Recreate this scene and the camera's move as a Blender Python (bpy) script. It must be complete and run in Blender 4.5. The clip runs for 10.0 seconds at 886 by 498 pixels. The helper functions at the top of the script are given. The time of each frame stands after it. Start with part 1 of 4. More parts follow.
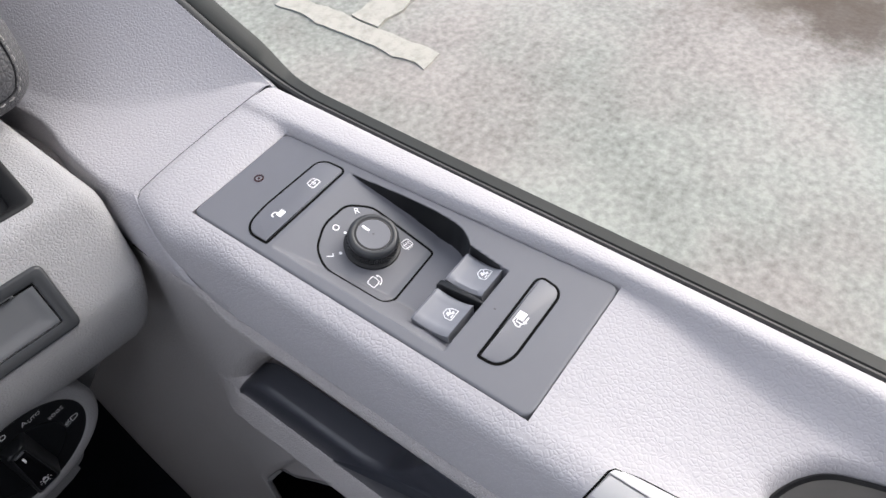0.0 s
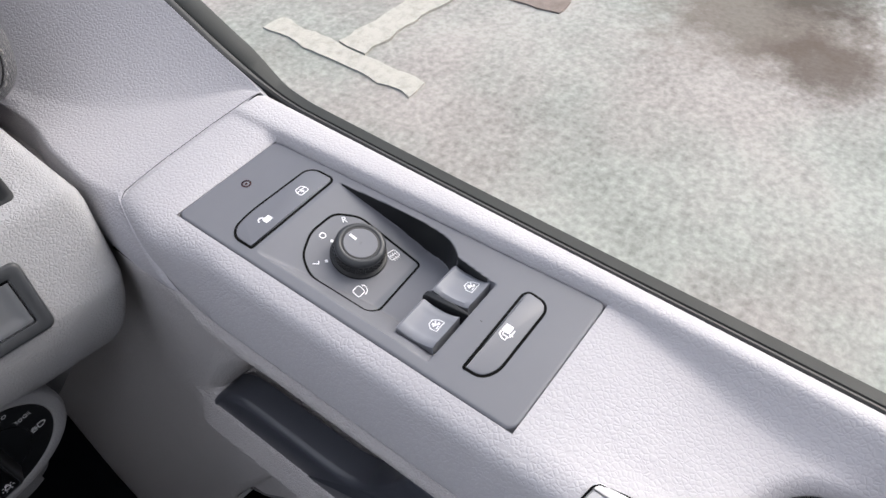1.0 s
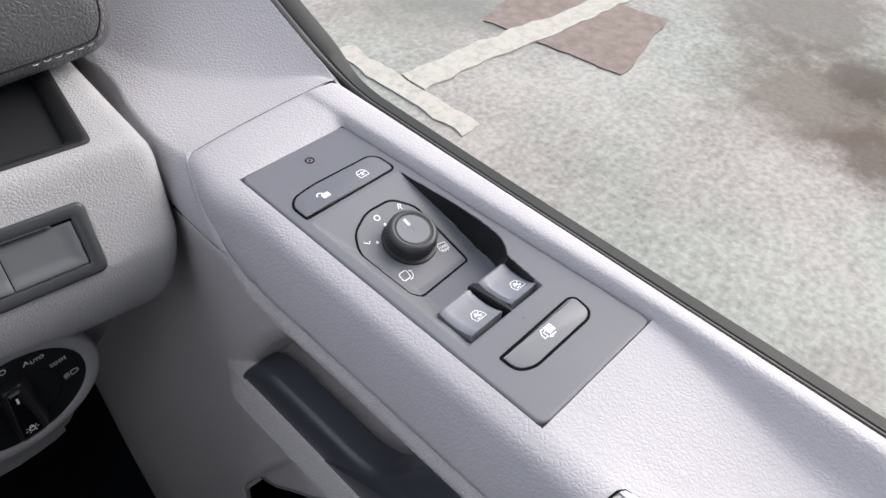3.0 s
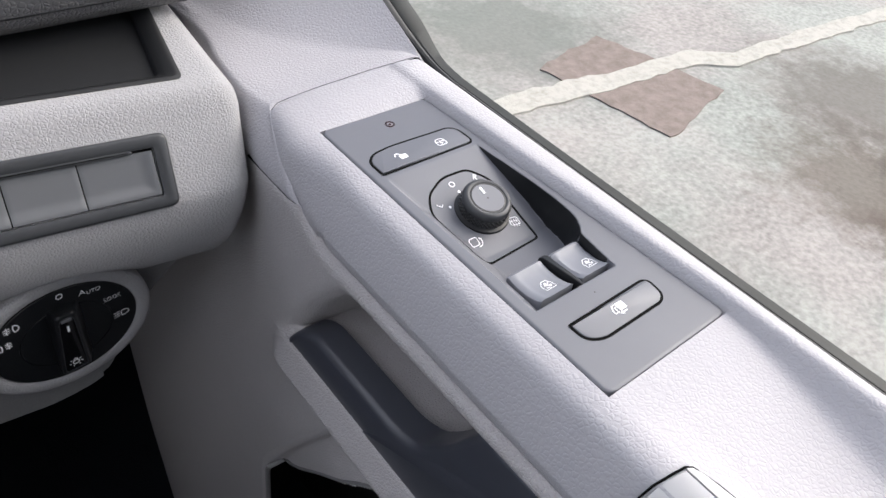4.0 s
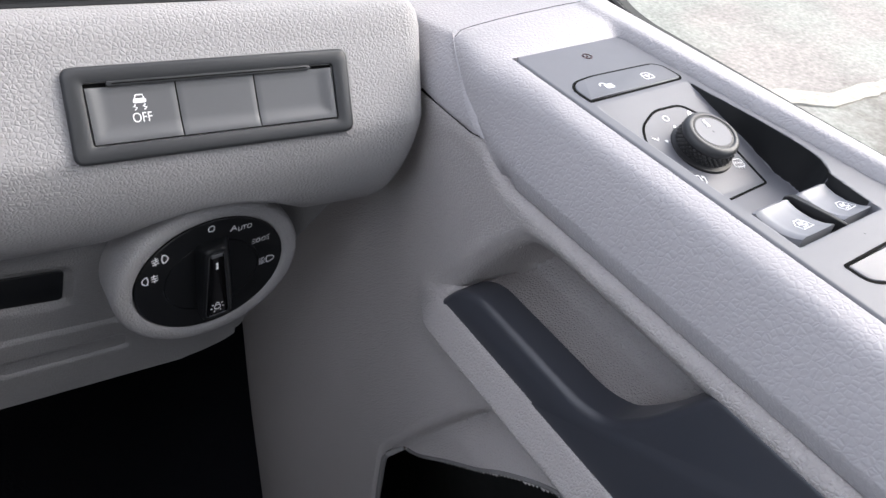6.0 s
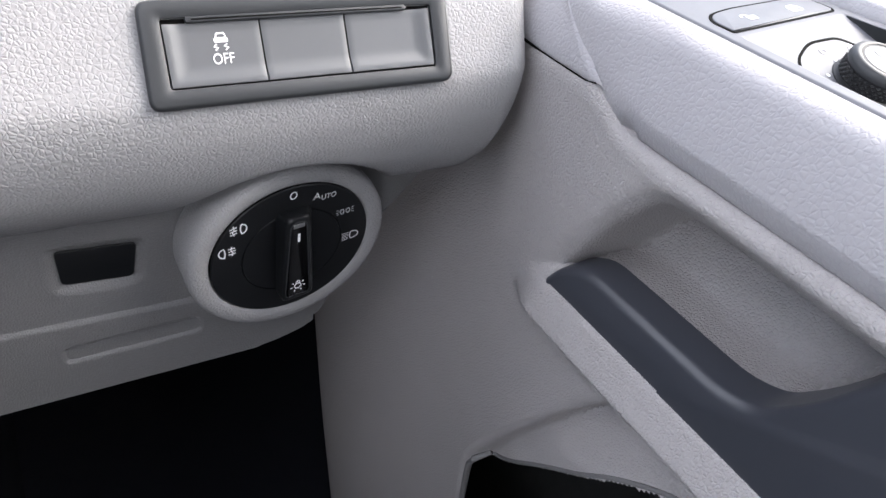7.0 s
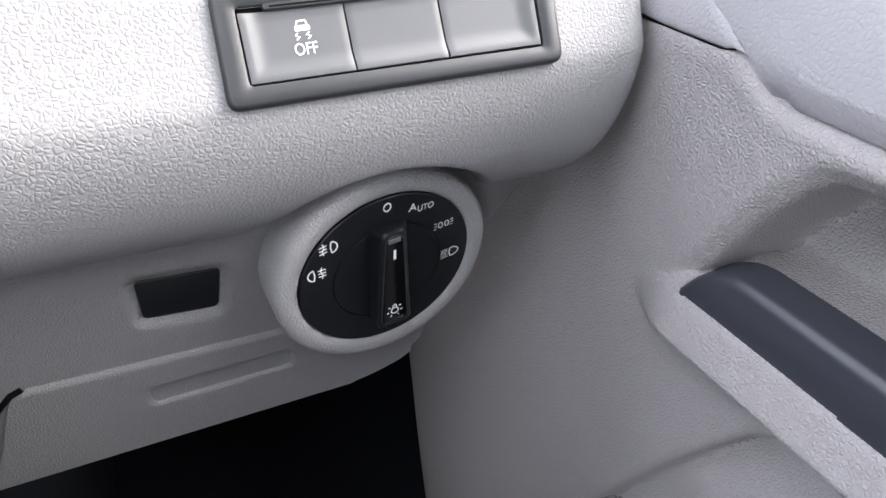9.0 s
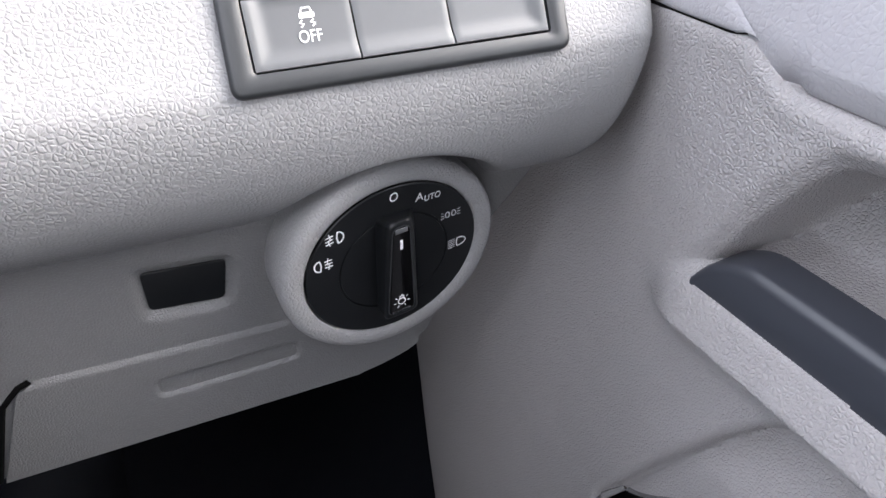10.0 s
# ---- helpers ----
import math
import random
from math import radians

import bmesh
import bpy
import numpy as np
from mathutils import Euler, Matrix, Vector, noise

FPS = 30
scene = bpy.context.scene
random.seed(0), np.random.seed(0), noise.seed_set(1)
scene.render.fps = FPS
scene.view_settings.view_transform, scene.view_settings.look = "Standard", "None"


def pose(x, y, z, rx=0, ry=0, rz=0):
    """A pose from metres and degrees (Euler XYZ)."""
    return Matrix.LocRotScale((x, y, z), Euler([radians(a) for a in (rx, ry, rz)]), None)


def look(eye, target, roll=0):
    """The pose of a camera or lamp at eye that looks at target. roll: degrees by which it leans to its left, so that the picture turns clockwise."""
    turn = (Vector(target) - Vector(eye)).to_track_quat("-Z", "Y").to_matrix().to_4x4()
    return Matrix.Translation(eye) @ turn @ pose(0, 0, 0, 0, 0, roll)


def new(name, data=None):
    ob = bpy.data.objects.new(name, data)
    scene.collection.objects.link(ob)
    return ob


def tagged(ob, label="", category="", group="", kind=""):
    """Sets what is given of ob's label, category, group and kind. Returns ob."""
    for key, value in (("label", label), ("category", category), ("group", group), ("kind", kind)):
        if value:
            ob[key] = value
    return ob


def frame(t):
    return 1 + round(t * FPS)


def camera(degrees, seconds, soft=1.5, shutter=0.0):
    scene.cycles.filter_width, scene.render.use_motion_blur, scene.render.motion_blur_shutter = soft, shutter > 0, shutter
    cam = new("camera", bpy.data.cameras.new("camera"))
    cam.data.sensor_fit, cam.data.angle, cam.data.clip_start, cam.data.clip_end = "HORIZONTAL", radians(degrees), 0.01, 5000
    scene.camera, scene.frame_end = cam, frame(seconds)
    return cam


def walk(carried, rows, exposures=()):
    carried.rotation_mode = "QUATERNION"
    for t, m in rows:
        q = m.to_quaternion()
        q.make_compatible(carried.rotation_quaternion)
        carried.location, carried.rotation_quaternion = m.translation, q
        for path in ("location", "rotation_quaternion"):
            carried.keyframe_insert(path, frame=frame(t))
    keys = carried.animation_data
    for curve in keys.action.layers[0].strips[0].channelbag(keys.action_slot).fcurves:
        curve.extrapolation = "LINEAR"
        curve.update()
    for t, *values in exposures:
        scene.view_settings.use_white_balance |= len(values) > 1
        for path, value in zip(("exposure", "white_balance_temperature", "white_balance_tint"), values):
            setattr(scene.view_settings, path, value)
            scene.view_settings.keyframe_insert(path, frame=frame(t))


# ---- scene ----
cam = camera(62.64, 10.0)
PATH = [
    (0, pose(-0.10243, -0.05394, 0.24398, 38.517, 3.166, -53.792)),
    (0.5, pose(-0.10756, -0.05297, 0.23961, 40.076, 1.311, -53.588)),
    (1, pose(-0.10922, -0.05320, 0.23757, 40.918, 0.435, -53.302)),
    (1.5, pose(-0.10989, -0.05481, 0.23879, 41.176, 0.094, -52.459)),
    (2, pose(-0.11046, -0.05608, 0.23826, 41.826, -0.604, -50.831)),
    (2.5, pose(-0.11909, -0.05654, 0.23131, 42.776, -1.600, -48.729)),
    (3.8, pose(-0.14737, -0.06414, 0.20416, 46.979, -5.989, -40.411)),
    (4, pose(-0.15465, -0.06399, 0.19535, 47.440, -6.709, -39.251)),
    (4.5, pose(-0.16378, -0.05704, 0.17722, 48.320, -8.105, -37.381)),
    (5, pose(-0.17350, -0.05272, 0.16606, 48.850, -8.558, -36.197)),
    (5.5, pose(-0.18234, -0.04585, 0.15270, 49.200, -7.690, -34.605)),
    (6, pose(-0.19264, -0.03216, 0.13288, 49.622, -6.262, -33.419)),
    (6.2, pose(-0.19303, -0.02874, 0.11905, 50.672, -4.640, -31.835)),
    (7.5, pose(-0.20072, -0.00115, 0.08530, 51.229, -2.724, -29.799)),
    (8, pose(-0.20027, 0.00597, 0.07660, 52.205, -0.601, -29.136)),
    (8.5, pose(-0.19659, 0.01040, 0.06629, 53.601, 1.834, -27.643)),
    (9, pose(-0.19607, 0.01249, 0.05928, 54.319, 2.833, -26.688)),
    (9.5, pose(-0.19581, 0.01321, 0.05741, 54.190, 3.297, -26.367)),
    (10, pose(-0.19559, 0.01375, 0.05711, 53.744, 3.412, -26.416)),
]
EXPO = 1.3
walk(cam, PATH, exposures=[(0.0, EXPO - 0.36), (2.7, EXPO - 0.36), (5.0, EXPO - 0.12), (6.0, EXPO + 0.1), (7.3, EXPO + 0.76), (10.0, EXPO + 1.02)])

# ---------------------------------------------------------------- daylight
world = bpy.data.worlds.new("overcast_sky")
scene.world = world
world.use_nodes = True
wn = world.node_tree.nodes
sky = wn.new("ShaderNodeTexSky")
sky.sky_type = "NISHITA"
sky.sun_disc = False
sky.sun_elevation = radians(39)
sky.sun_rotation = radians(103)
sky.air_density, sky.dust_density, sky.ozone_density = 1.0, 4.0, 1.0
wn["Background"].inputs["Strength"].default_value = 0.15
veil = wn.new("ShaderNodeHueSaturation")
veil.inputs["Saturation"].default_value = 0.7
world.node_tree.links.new(sky.outputs["Color"], veil.inputs["Color"])
world.node_tree.links.new(veil.outputs["Color"], wn["Background"].inputs["Color"])

sun_data = bpy.data.lights.new("sun", "SUN")
sun_data.energy, sun_data.angle, sun_data.color = 1.3, radians(60), (0.965, 0.972, 1.0)
sun = new("sun", sun_data)
sun.matrix_world = look((0, 0, 0), (-0.76, 0.17, -0.63))


def window_light(name, width, height, watts, eye, target):
    """An area lamp in an unseen opening, standing in for sky light."""
    data = bpy.data.lights.new(name, "AREA")
    data.shape, data.size, data.size_y = "RECTANGLE", width, height
    data.energy, data.color = watts, (0.99, 0.962, 0.995)
    new(name, data).matrix_world = look(eye, target)


window_light("passenger_window_light", 0.95, 0.36, 0.4, (-1.47, -0.25, 0.42), (0.0, -0.1, 0.0))
# added fill lamp in an invented roof opening, lights the door from above
window_light("roof_fill_lamp", 0.80, 0.70, 1.6, (-0.62, -0.20, 0.70), (-0.62, -0.20, 0.0))
window_light("windscreen_light", 1.45, 0.85, 2.0, (-0.70, 0.60, 0.46), (-0.70, 0.0, -0.12))
# added fill lamp behind the camera, brightens the dash face and its underside
window_light("rear_fill_lamp", 0.62, 0.52, 1.5, (-1.10, -1.49, 0.315), (-0.70, 0.0, 0.10))

# ---------------------------------------------------------------- materials
def node(nt, kind, **values):
    n = nt.nodes.new(kind)
    for key, value in values.items():
        n.inputs[key.replace("_", " ")].default_value = value
    return n


def base_material(name, colour, rough, metallic=0.0, spec=0.5):
    m = bpy.data.materials.new(name)
    m.use_nodes = True
    b = m.node_tree.nodes["Principled BSDF"]
    b.inputs["Base Color"].default_value = (*colour, 1)
    b.inputs["Roughness"].default_value = rough
    b.inputs["Metallic"].default_value = metallic
    b.inputs["Specular IOR Level"].default_value = spec
    return m, m.node_tree, b


def vary_colour(nt, b, colour, coords, scale, amount):
    """Soft uneven tone and fine specks of one colour."""
    big = node(nt, "ShaderNodeTexNoise", Scale=scale, Detail=4.0, Roughness=0.6)
    nt.links.new(coords, big.inputs["Vector"])
    mix = nt.nodes.new("ShaderNodeMix")
    mix.data_type = "RGBA"
    mix.inputs["A"].default_value = (*[c * (1 - amount) for c in colour], 1)
    mix.inputs["B"].default_value = (*[min(1, c * (1 + amount)) for c in colour], 1)
    nt.links.new(big.outputs["Fac"], mix.inputs["Factor"])
    nt.links.new(mix.outputs["Result"], b.inputs["Base Color"])
    return mix


def grained_plastic(name, colour, cell, depth, rough=0.55, spec=0.4, amount=0.06, dust=0.0):
    """Moulded soft-touch plastic with a pebbled leather grain; cell and depth in metres."""
    m, nt, b = base_material(name, colour, rough, spec=spec)
    tc = nt.nodes.new("ShaderNodeTexCoord")
    co = tc.outputs["Object"]
    mix = vary_colour(nt, b, colour, co, 14.0, amount)
    warp = node(nt, "ShaderNodeTexNoise", Scale=0.55 / cell, Detail=1.0)
    nt.links.new(co, warp.inputs["Vector"])
    add = nt.nodes.new("ShaderNodeVectorMath")
    add.operation = "MULTIPLY_ADD"
    add.inputs[1].default_value = (cell * 0.55,) * 3
    nt.links.new(warp.outputs["Color"], add.inputs[0])
    nt.links.new(co, add.inputs[2])
    cells = nt.nodes.new("ShaderNodeTexVoronoi")
    cells.feature = "DISTANCE_TO_EDGE"
    cells.inputs["Scale"].default_value = 1 / cell
    nt.links.new(add.outputs["Vector"], cells.inputs["Vector"])
    ramp = nt.nodes.new("ShaderNodeMapRange")
    ramp.interpolation_type = "SMOOTHSTEP"
    ramp.inputs["From Max"].default_value = 0.28
    nt.links.new(cells.outputs["Distance"], ramp.inputs["Value"])
    wide = nt.nodes.new("ShaderNodeTexVoronoi")
    wide.feature = "DISTANCE_TO_EDGE"
    wide.inputs["Scale"].default_value = 0.46 / cell
    nt.links.new(add.outputs["Vector"], wide.inputs["Vector"])
    folds = nt.nodes.new("ShaderNodeMapRange")
    folds.interpolation_type = "SMOOTHSTEP"
    folds.inputs["From Max"].default_value = 0.20
    folds.inputs["To Max"].default_value = 0.25
    nt.links.new(wide.outputs["Distance"], folds.inputs["Value"])
    both = nt.nodes.new("ShaderNodeMath")
    nt.links.new(ramp.outputs["Result"], both.inputs[0])
    nt.links.new(folds.outputs["Result"], both.inputs[1])
    fine = node(nt, "ShaderNodeTexNoise", Scale=1.6 / cell, Detail=4.0)
    nt.links.new(co, fine.inputs["Vector"])
    sums = nt.nodes.new("ShaderNodeMath")
    sums.operation = "MULTIPLY_ADD"
    sums.inputs[1].default_value = 0.4
    nt.links.new(fine.outputs["Fac"], sums.inputs[0])
    nt.links.new(both.outputs["Value"], sums.inputs[2])
    bump = node(nt, "ShaderNodeBump", Strength=1.0, Distance=depth)
    nt.links.new(sums.outputs["Value"], bump.inputs["Height"])
    nt.links.new(bump.outputs["Normal"], b.inputs["Normal"])
    rr = nt.nodes.new("ShaderNodeMapRange")
    rr.inputs["To Min"].default_value, rr.inputs["To Max"].default_value = rough + 0.12, rough - 0.06
    nt.links.new(ramp.outputs["Result"], rr.inputs["Value"])
    nt.links.new(rr.outputs["Result"], b.inputs["Roughness"])
    if dust:
        specks = node(nt, "ShaderNodeTexNoise", Scale=900.0, Detail=1.0)
        where = node(nt, "ShaderNodeTexNoise", Scale=25.0, Detail=2.0)
        for n in (specks, where):
            nt.links.new(co, n.inputs["Vector"])
        prod = nt.nodes.new("ShaderNodeMath")
        prod.operation = "MULTIPLY"
        nt.links.new(specks.outputs["Fac"], prod.inputs[0])
        nt.links.new(where.outputs["Fac"], prod.inputs[1])
        cut = nt.nodes.new("ShaderNodeMapRange")
        cut.inputs["From Min"].default_value, cut.inputs["From Max"].default_value = 0.46, 0.52
        cut.inputs["To Max"].default_value = dust
        nt.links.new(prod.outputs["Value"], cut.inputs["Value"])
        dusty = nt.nodes.new("ShaderNodeMix")
        dusty.data_type = "RGBA"
        dusty.inputs["B"].default_value = (0.75, 0.72, 0.7, 1)
        nt.links.new(cut.outputs["Result"], dusty.inputs["Factor"])
        nt.links.new(mix.outputs["Result"], dusty.inputs["A"])
        nt.links.new(dusty.outputs["Result"], b.inputs["Base Color"])
    return m


def fine_plastic(name, colour, rough=0.45, grain=0.00025, depth=0.00002, spec=0.5, amount=0.05, metallic=0.0):
    """Smooth or finely sandblasted plastic."""
    m, nt, b = base_material(name, colour, rough, metallic, spec)
    co = nt.nodes.new("ShaderNodeTexCoord").outputs["Object"]
    vary_colour(nt, b, colour, co, 40.0, amount)
    fine = node(nt, "ShaderNodeTexNoise", Scale=1 / grain, Detail=2.0)
    nt.links.new(co, fine.inputs["Vector"])
    bump = node(nt, "ShaderNodeBump", Strength=0.6, Distance=depth)
    nt.links.new(fine.outputs["Fac"], bump.inputs["Height"])
    nt.links.new(bump.outputs["Normal"], b.inputs["Normal"])
    smear = node(nt, "ShaderNodeTexNoise", Scale=60.0, Detail=5.0)
    nt.links.new(co, smear.inputs["Vector"])
    rr = nt.nodes.new("ShaderNodeMapRange")
    rr.inputs["To Min"].default_value, rr.inputs["To Max"].default_value = max(0.03, rough - 0.1), rough + 0.1
    nt.links.new(smear.outputs["Fac"], rr.inputs["Value"])
    nt.links.new(rr.outputs["Result"], b.inputs["Roughness"])
    return m


GREY = (0.350, 0.343, 0.360)
M_ARM = grained_plastic("armrest_grained_plastic", GREY, 0.0021, 0.00012, 0.52)
M_DOOR = grained_plastic("door_grained_plastic", (0.360, 0.345, 0.346), 0.0017, 0.00026, 0.50, dust=0.3)
M_DASH = grained_plastic("dash_grained_plastic", (0.280, 0.278, 0.284), 0.0017, 0.00018, 0.60, spec=0.28, dust=0.12)
M_HOOD = grained_plastic("dark_stitched_leather", (0.085, 0.085, 0.090), 0.0024, 0.00022, 0.42)
M_PANEL = fine_plastic("switch_panel_grey", (0.120, 0.123, 0.138), 0.46, spec=0.42)
M_BUTTON = fine_plastic("button_grey", (0.120, 0.123, 0.138), 0.42, spec=0.42)
M_SWITCH = fine_plastic("window_switch_grey", (0.190, 0.196, 0.218), 0.46, spec=0.35)
M_BANKBUTTON = fine_plastic("bank_button_grey", (0.088, 0.091, 0.098), 0.42, spec=0.4)
M_BEZEL = fine_plastic("bezel_charcoal", (0.029, 0.031, 0.034), 0.38, 0.0004, 0.00004, spec=0.4)
M_KNOB = fine_plastic("knob_black", (0.009, 0.0094, 0.0105), 0.46, spec=0.4)
M_LOWER = grained_plastic("lower_dash_hard_plastic", (0.165, 0.164, 0.167), 0.0013, 0.00013, 0.46)
M_TRAY = fine_plastic("tray_charcoal", (0.010, 0.0105, 0.0115), 0.5, 0.0004, 0.00004, spec=0.3)
M_GRIP = fine_plastic("grip_charcoal", (0.042, 0.045, 0.056), 0.34, 0.0004, 0.00002, spec=0.6, amount=0.02)
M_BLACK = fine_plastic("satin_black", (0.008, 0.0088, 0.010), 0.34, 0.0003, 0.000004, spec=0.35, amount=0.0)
M_GLOSS = fine_plastic("gloss_black", (0.004, 0.004, 0.0045), 0.09, amount=0.0, depth=0.000002)
# near-black that puts the shade of gaps, grooves and wells into colour
M_GAP = fine_plastic("gap_shade_black", (0.003, 0.003, 0.003), 0.9, spec=0.1)
M_RUBBER = fine_plastic("window_rubber", (0.018, 0.019, 0.019), 0.6, 0.0005, 0.00006)
M_SEALGREY = fine_plastic("seal_cover_grey", (0.024, 0.026, 0.025), 0.6, 0.0005, 0.00004, spec=0.25)
M_SILVER = fine_plastic("silver_grip_cover", (0.45, 0.445, 0.445), 0.34)
M_WHITE = fine_plastic("printed_white", (0.75, 0.76, 0.78), 0.5, amount=0.02)
# white print darkened for the dial symbols that look dim at an angle
M_DIM = fine_plastic("printed_white_dimmed", (0.62, 0.63, 0.65), 0.5, amount=0.02)
M_CHROME = fine_plastic("chrome_line", (0.6, 0.62, 0.66), 0.15, metallic=1.0)
M_LED = fine_plastic("red_lens", (0.035, 0.010, 0.010), 0.12)
M_THREAD = fine_plastic("stitch_thread", (0.30, 0.29, 0.28), 0.7, 0.0004, 0.0001)
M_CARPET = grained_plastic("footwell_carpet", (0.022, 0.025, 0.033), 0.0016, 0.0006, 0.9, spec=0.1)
M_LINING = grained_plastic("roof_lining", (0.42, 0.41, 0.40), 0.002, 0.0001, 0.9, spec=0.1)
M_CLOTH = grained_plastic("grey_cabin_cloth", (0.20, 0.195, 0.20), 0.002, 0.0003, 0.9, spec=0.1)
M_PAINT = fine_plastic("white_body_paint", (0.7, 0.7, 0.7), 0.25)


def asphalt():
    m, nt, b = base_material("worn_asphalt", (0.2, 0.2, 0.19), 0.9, spec=0.2)
    co = nt.nodes.new("ShaderNodeTexCoord").outputs["Object"]
    stones = nt.nodes.new("ShaderNodeTexVoronoi")
    stones.inputs["Scale"].default_value = 70.0
    nt.links.new(co, stones.inputs["Vector"])
    blotch = node(nt, "ShaderNodeTexNoise", Scale=2.2, Detail=6.0, Roughness=0.65)
    fleck = node(nt, "ShaderNodeTexNoise", Scale=48.0, Detail=4.0, Roughness=0.6)
    tint = node(nt, "ShaderNodeTexNoise", Scale=1.6, Detail=5.0)
    for n in (blotch, fleck, tint):
        nt.links.new(co, n.inputs["Vector"])
    cr = nt.nodes.new("ShaderNodeValToRGB")
    cr.color_ramp.elements[0].position, cr.color_ramp.elements[0].color = 0.32, (0.19, 0.192, 0.181, 1)
    cr.color_ramp.elements[1].position, cr.color_ramp.elements[1].color = 0.64, (0.40, 0.395, 0.377, 1)
    add = nt.nodes.new("ShaderNodeMath")
    add.operation = "MULTIPLY_ADD"
    add.inputs[1].default_value = 0.46
    nt.links.new(blotch.outputs["Fac"], add.inputs[0])
    half = nt.nodes.new("ShaderNodeMath")
    half.operation = "MULTIPLY"
    half.inputs[1].default_value = 0.60
    nt.links.new(fleck.outputs["Fac"], half.inputs[0])
    nt.links.new(half.outputs["Value"], add.inputs[2])
    nt.links.new(add.outputs["Value"], cr.inputs["Fac"])
    hue = nt.nodes.new("ShaderNodeValToRGB")
    hue.color_ramp.elements[0].position, hue.color_ramp.elements[0].color = 0.42, (0.965, 1.0, 0.955, 1)
    hue.color_ramp.elements[1].position, hue.color_ramp.elements[1].color = 0.60, (1.0, 0.945, 0.925, 1)
    nt.links.new(tint.outputs["Fac"], hue.inputs["Fac"])
    warm = nt.nodes.new("ShaderNodeMix")
    warm.data_type, warm.blend_type = "RGBA", "MULTIPLY"
    warm.inputs["Factor"].default_value = 1.0
    nt.links.new(cr.outputs["Color"], warm.inputs["A"])
    nt.links.new(hue.outputs["Color"], warm.inputs["B"])
    last = warm.outputs["Result"]
    edge = node(nt, "ShaderNodeTexNoise", Scale=9.0, Detail=6.0, Roughness=0.7)
    nt.links.new(co, edge.inputs["Vector"])
    for x, y, size, colour in ((2.40, 0.42, 0.42, (0.12, 0.095, 0.075)), (2.62, 0.30, 0.22, (0.06, 0.05, 0.04)), (2.95, 0.75, 0.45, (0.13, 0.115, 0.10)), (2.2, 0.15, 0.20, (0.09, 0.07, 0.055)), (2.0, 1.9, 0.5, (0.17, 0.18, 0.16))):
        away = nt.nodes.new("ShaderNodeVectorMath")
        away.operation = "DISTANCE"
        away.inputs[1].default_value = (x, y, -1.15)
        nt.links.new(co, away.inputs[0])
        rough_edge = nt.nodes.new("ShaderNodeMath")
        rough_edge.operation = "MULTIPLY_ADD"
        rough_edge.inputs[1].default_value = -1.5 * size
        nt.links.new(edge.outputs["Fac"], rough_edge.inputs[0])
        nt.links.new(away.outputs["Value"], rough_edge.inputs[2])
        cover = nt.nodes.new("ShaderNodeMapRange")
        cover.inputs["From Min"].default_value, cover.inputs["From Max"].default_value = 0.45 * size, -0.25 * size
        cover.inputs["To Max"].default_value = 0.75
        nt.links.new(rough_edge.outputs["Value"], cover.inputs["Value"])
        mix = nt.nodes.new("ShaderNodeMix")
        mix.data_type = "RGBA"
        mix.inputs["B"].default_value = (*colour, 1)
        nt.links.new(cover.outputs["Result"], mix.inputs["Factor"])
        nt.links.new(last, mix.inputs["A"])
        last = mix.outputs["Result"]
    nt.links.new(last, b.inputs["Base Color"])
    bump = node(nt, "ShaderNodeBump", Strength=0.25, Distance=0.002)
    nt.links.new(stones.outputs["Distance"], bump.inputs["Height"])
    nt.links.new(bump.outputs["Normal"], b.inputs["Normal"])
    return m


def worn_coat(name, colour, under, scale, lo, hi):
    """Road paint or patching with worn, uneven cover."""
    m, nt, b = base_material(name, colour, 0.8, spec=0.2)
    co = nt.nodes.new("ShaderNodeTexCoord").outputs["Object"]
    n1 = node(nt, "ShaderNodeTexNoise", Scale=scale, Detail=6.0, Roughness=0.7)
    nt.links.new(co, n1.inputs["Vector"])
    cr = nt.nodes.new("ShaderNodeValToRGB")
    cr.color_ramp.elements[0].position, cr.color_ramp.elements[0].color = lo, (*under, 1)
    cr.color_ramp.elements[1].position, cr.color_ramp.elements[1].color = hi, (*colour, 1)
    nt.links.new(n1.outputs["Fac"], cr.inputs["Fac"])
    nt.links.new(cr.outputs["Color"], b.inputs["Base Color"])
    bump = node(nt, "ShaderNodeBump", Strength=0.7, Distance=0.003)
    nt.links.new(n1.outputs["Fac"], bump.inputs["Height"])
    nt.links.new(bump.outputs["Normal"], b.inputs["Normal"])
    return m


M_ASPHALT = asphalt()
M_LINE = worn_coat("worn_road_paint", (0.46, 0.443, 0.395), (0.34, 0.325, 0.285), 26.0, 0.30, 0.55)
M_PATCH = worn_coat("brown_asphalt_repair", (0.26, 0.215, 0.19), (0.18, 0.145, 0.125), 22.0, 0.32, 0.66)

# ---------------------------------------------------------------- building helpers (lengths in centimetres)
CM = 0.01


def thing(name, at, label, category, group="", kind=""):
    """A top-level thing: an Empty at its base."""
    ob = new(name)
    ob.empty_display_size = 0.02
    ob.location = Vector(at) * CM
    return tagged(ob, label, category, group, kind)


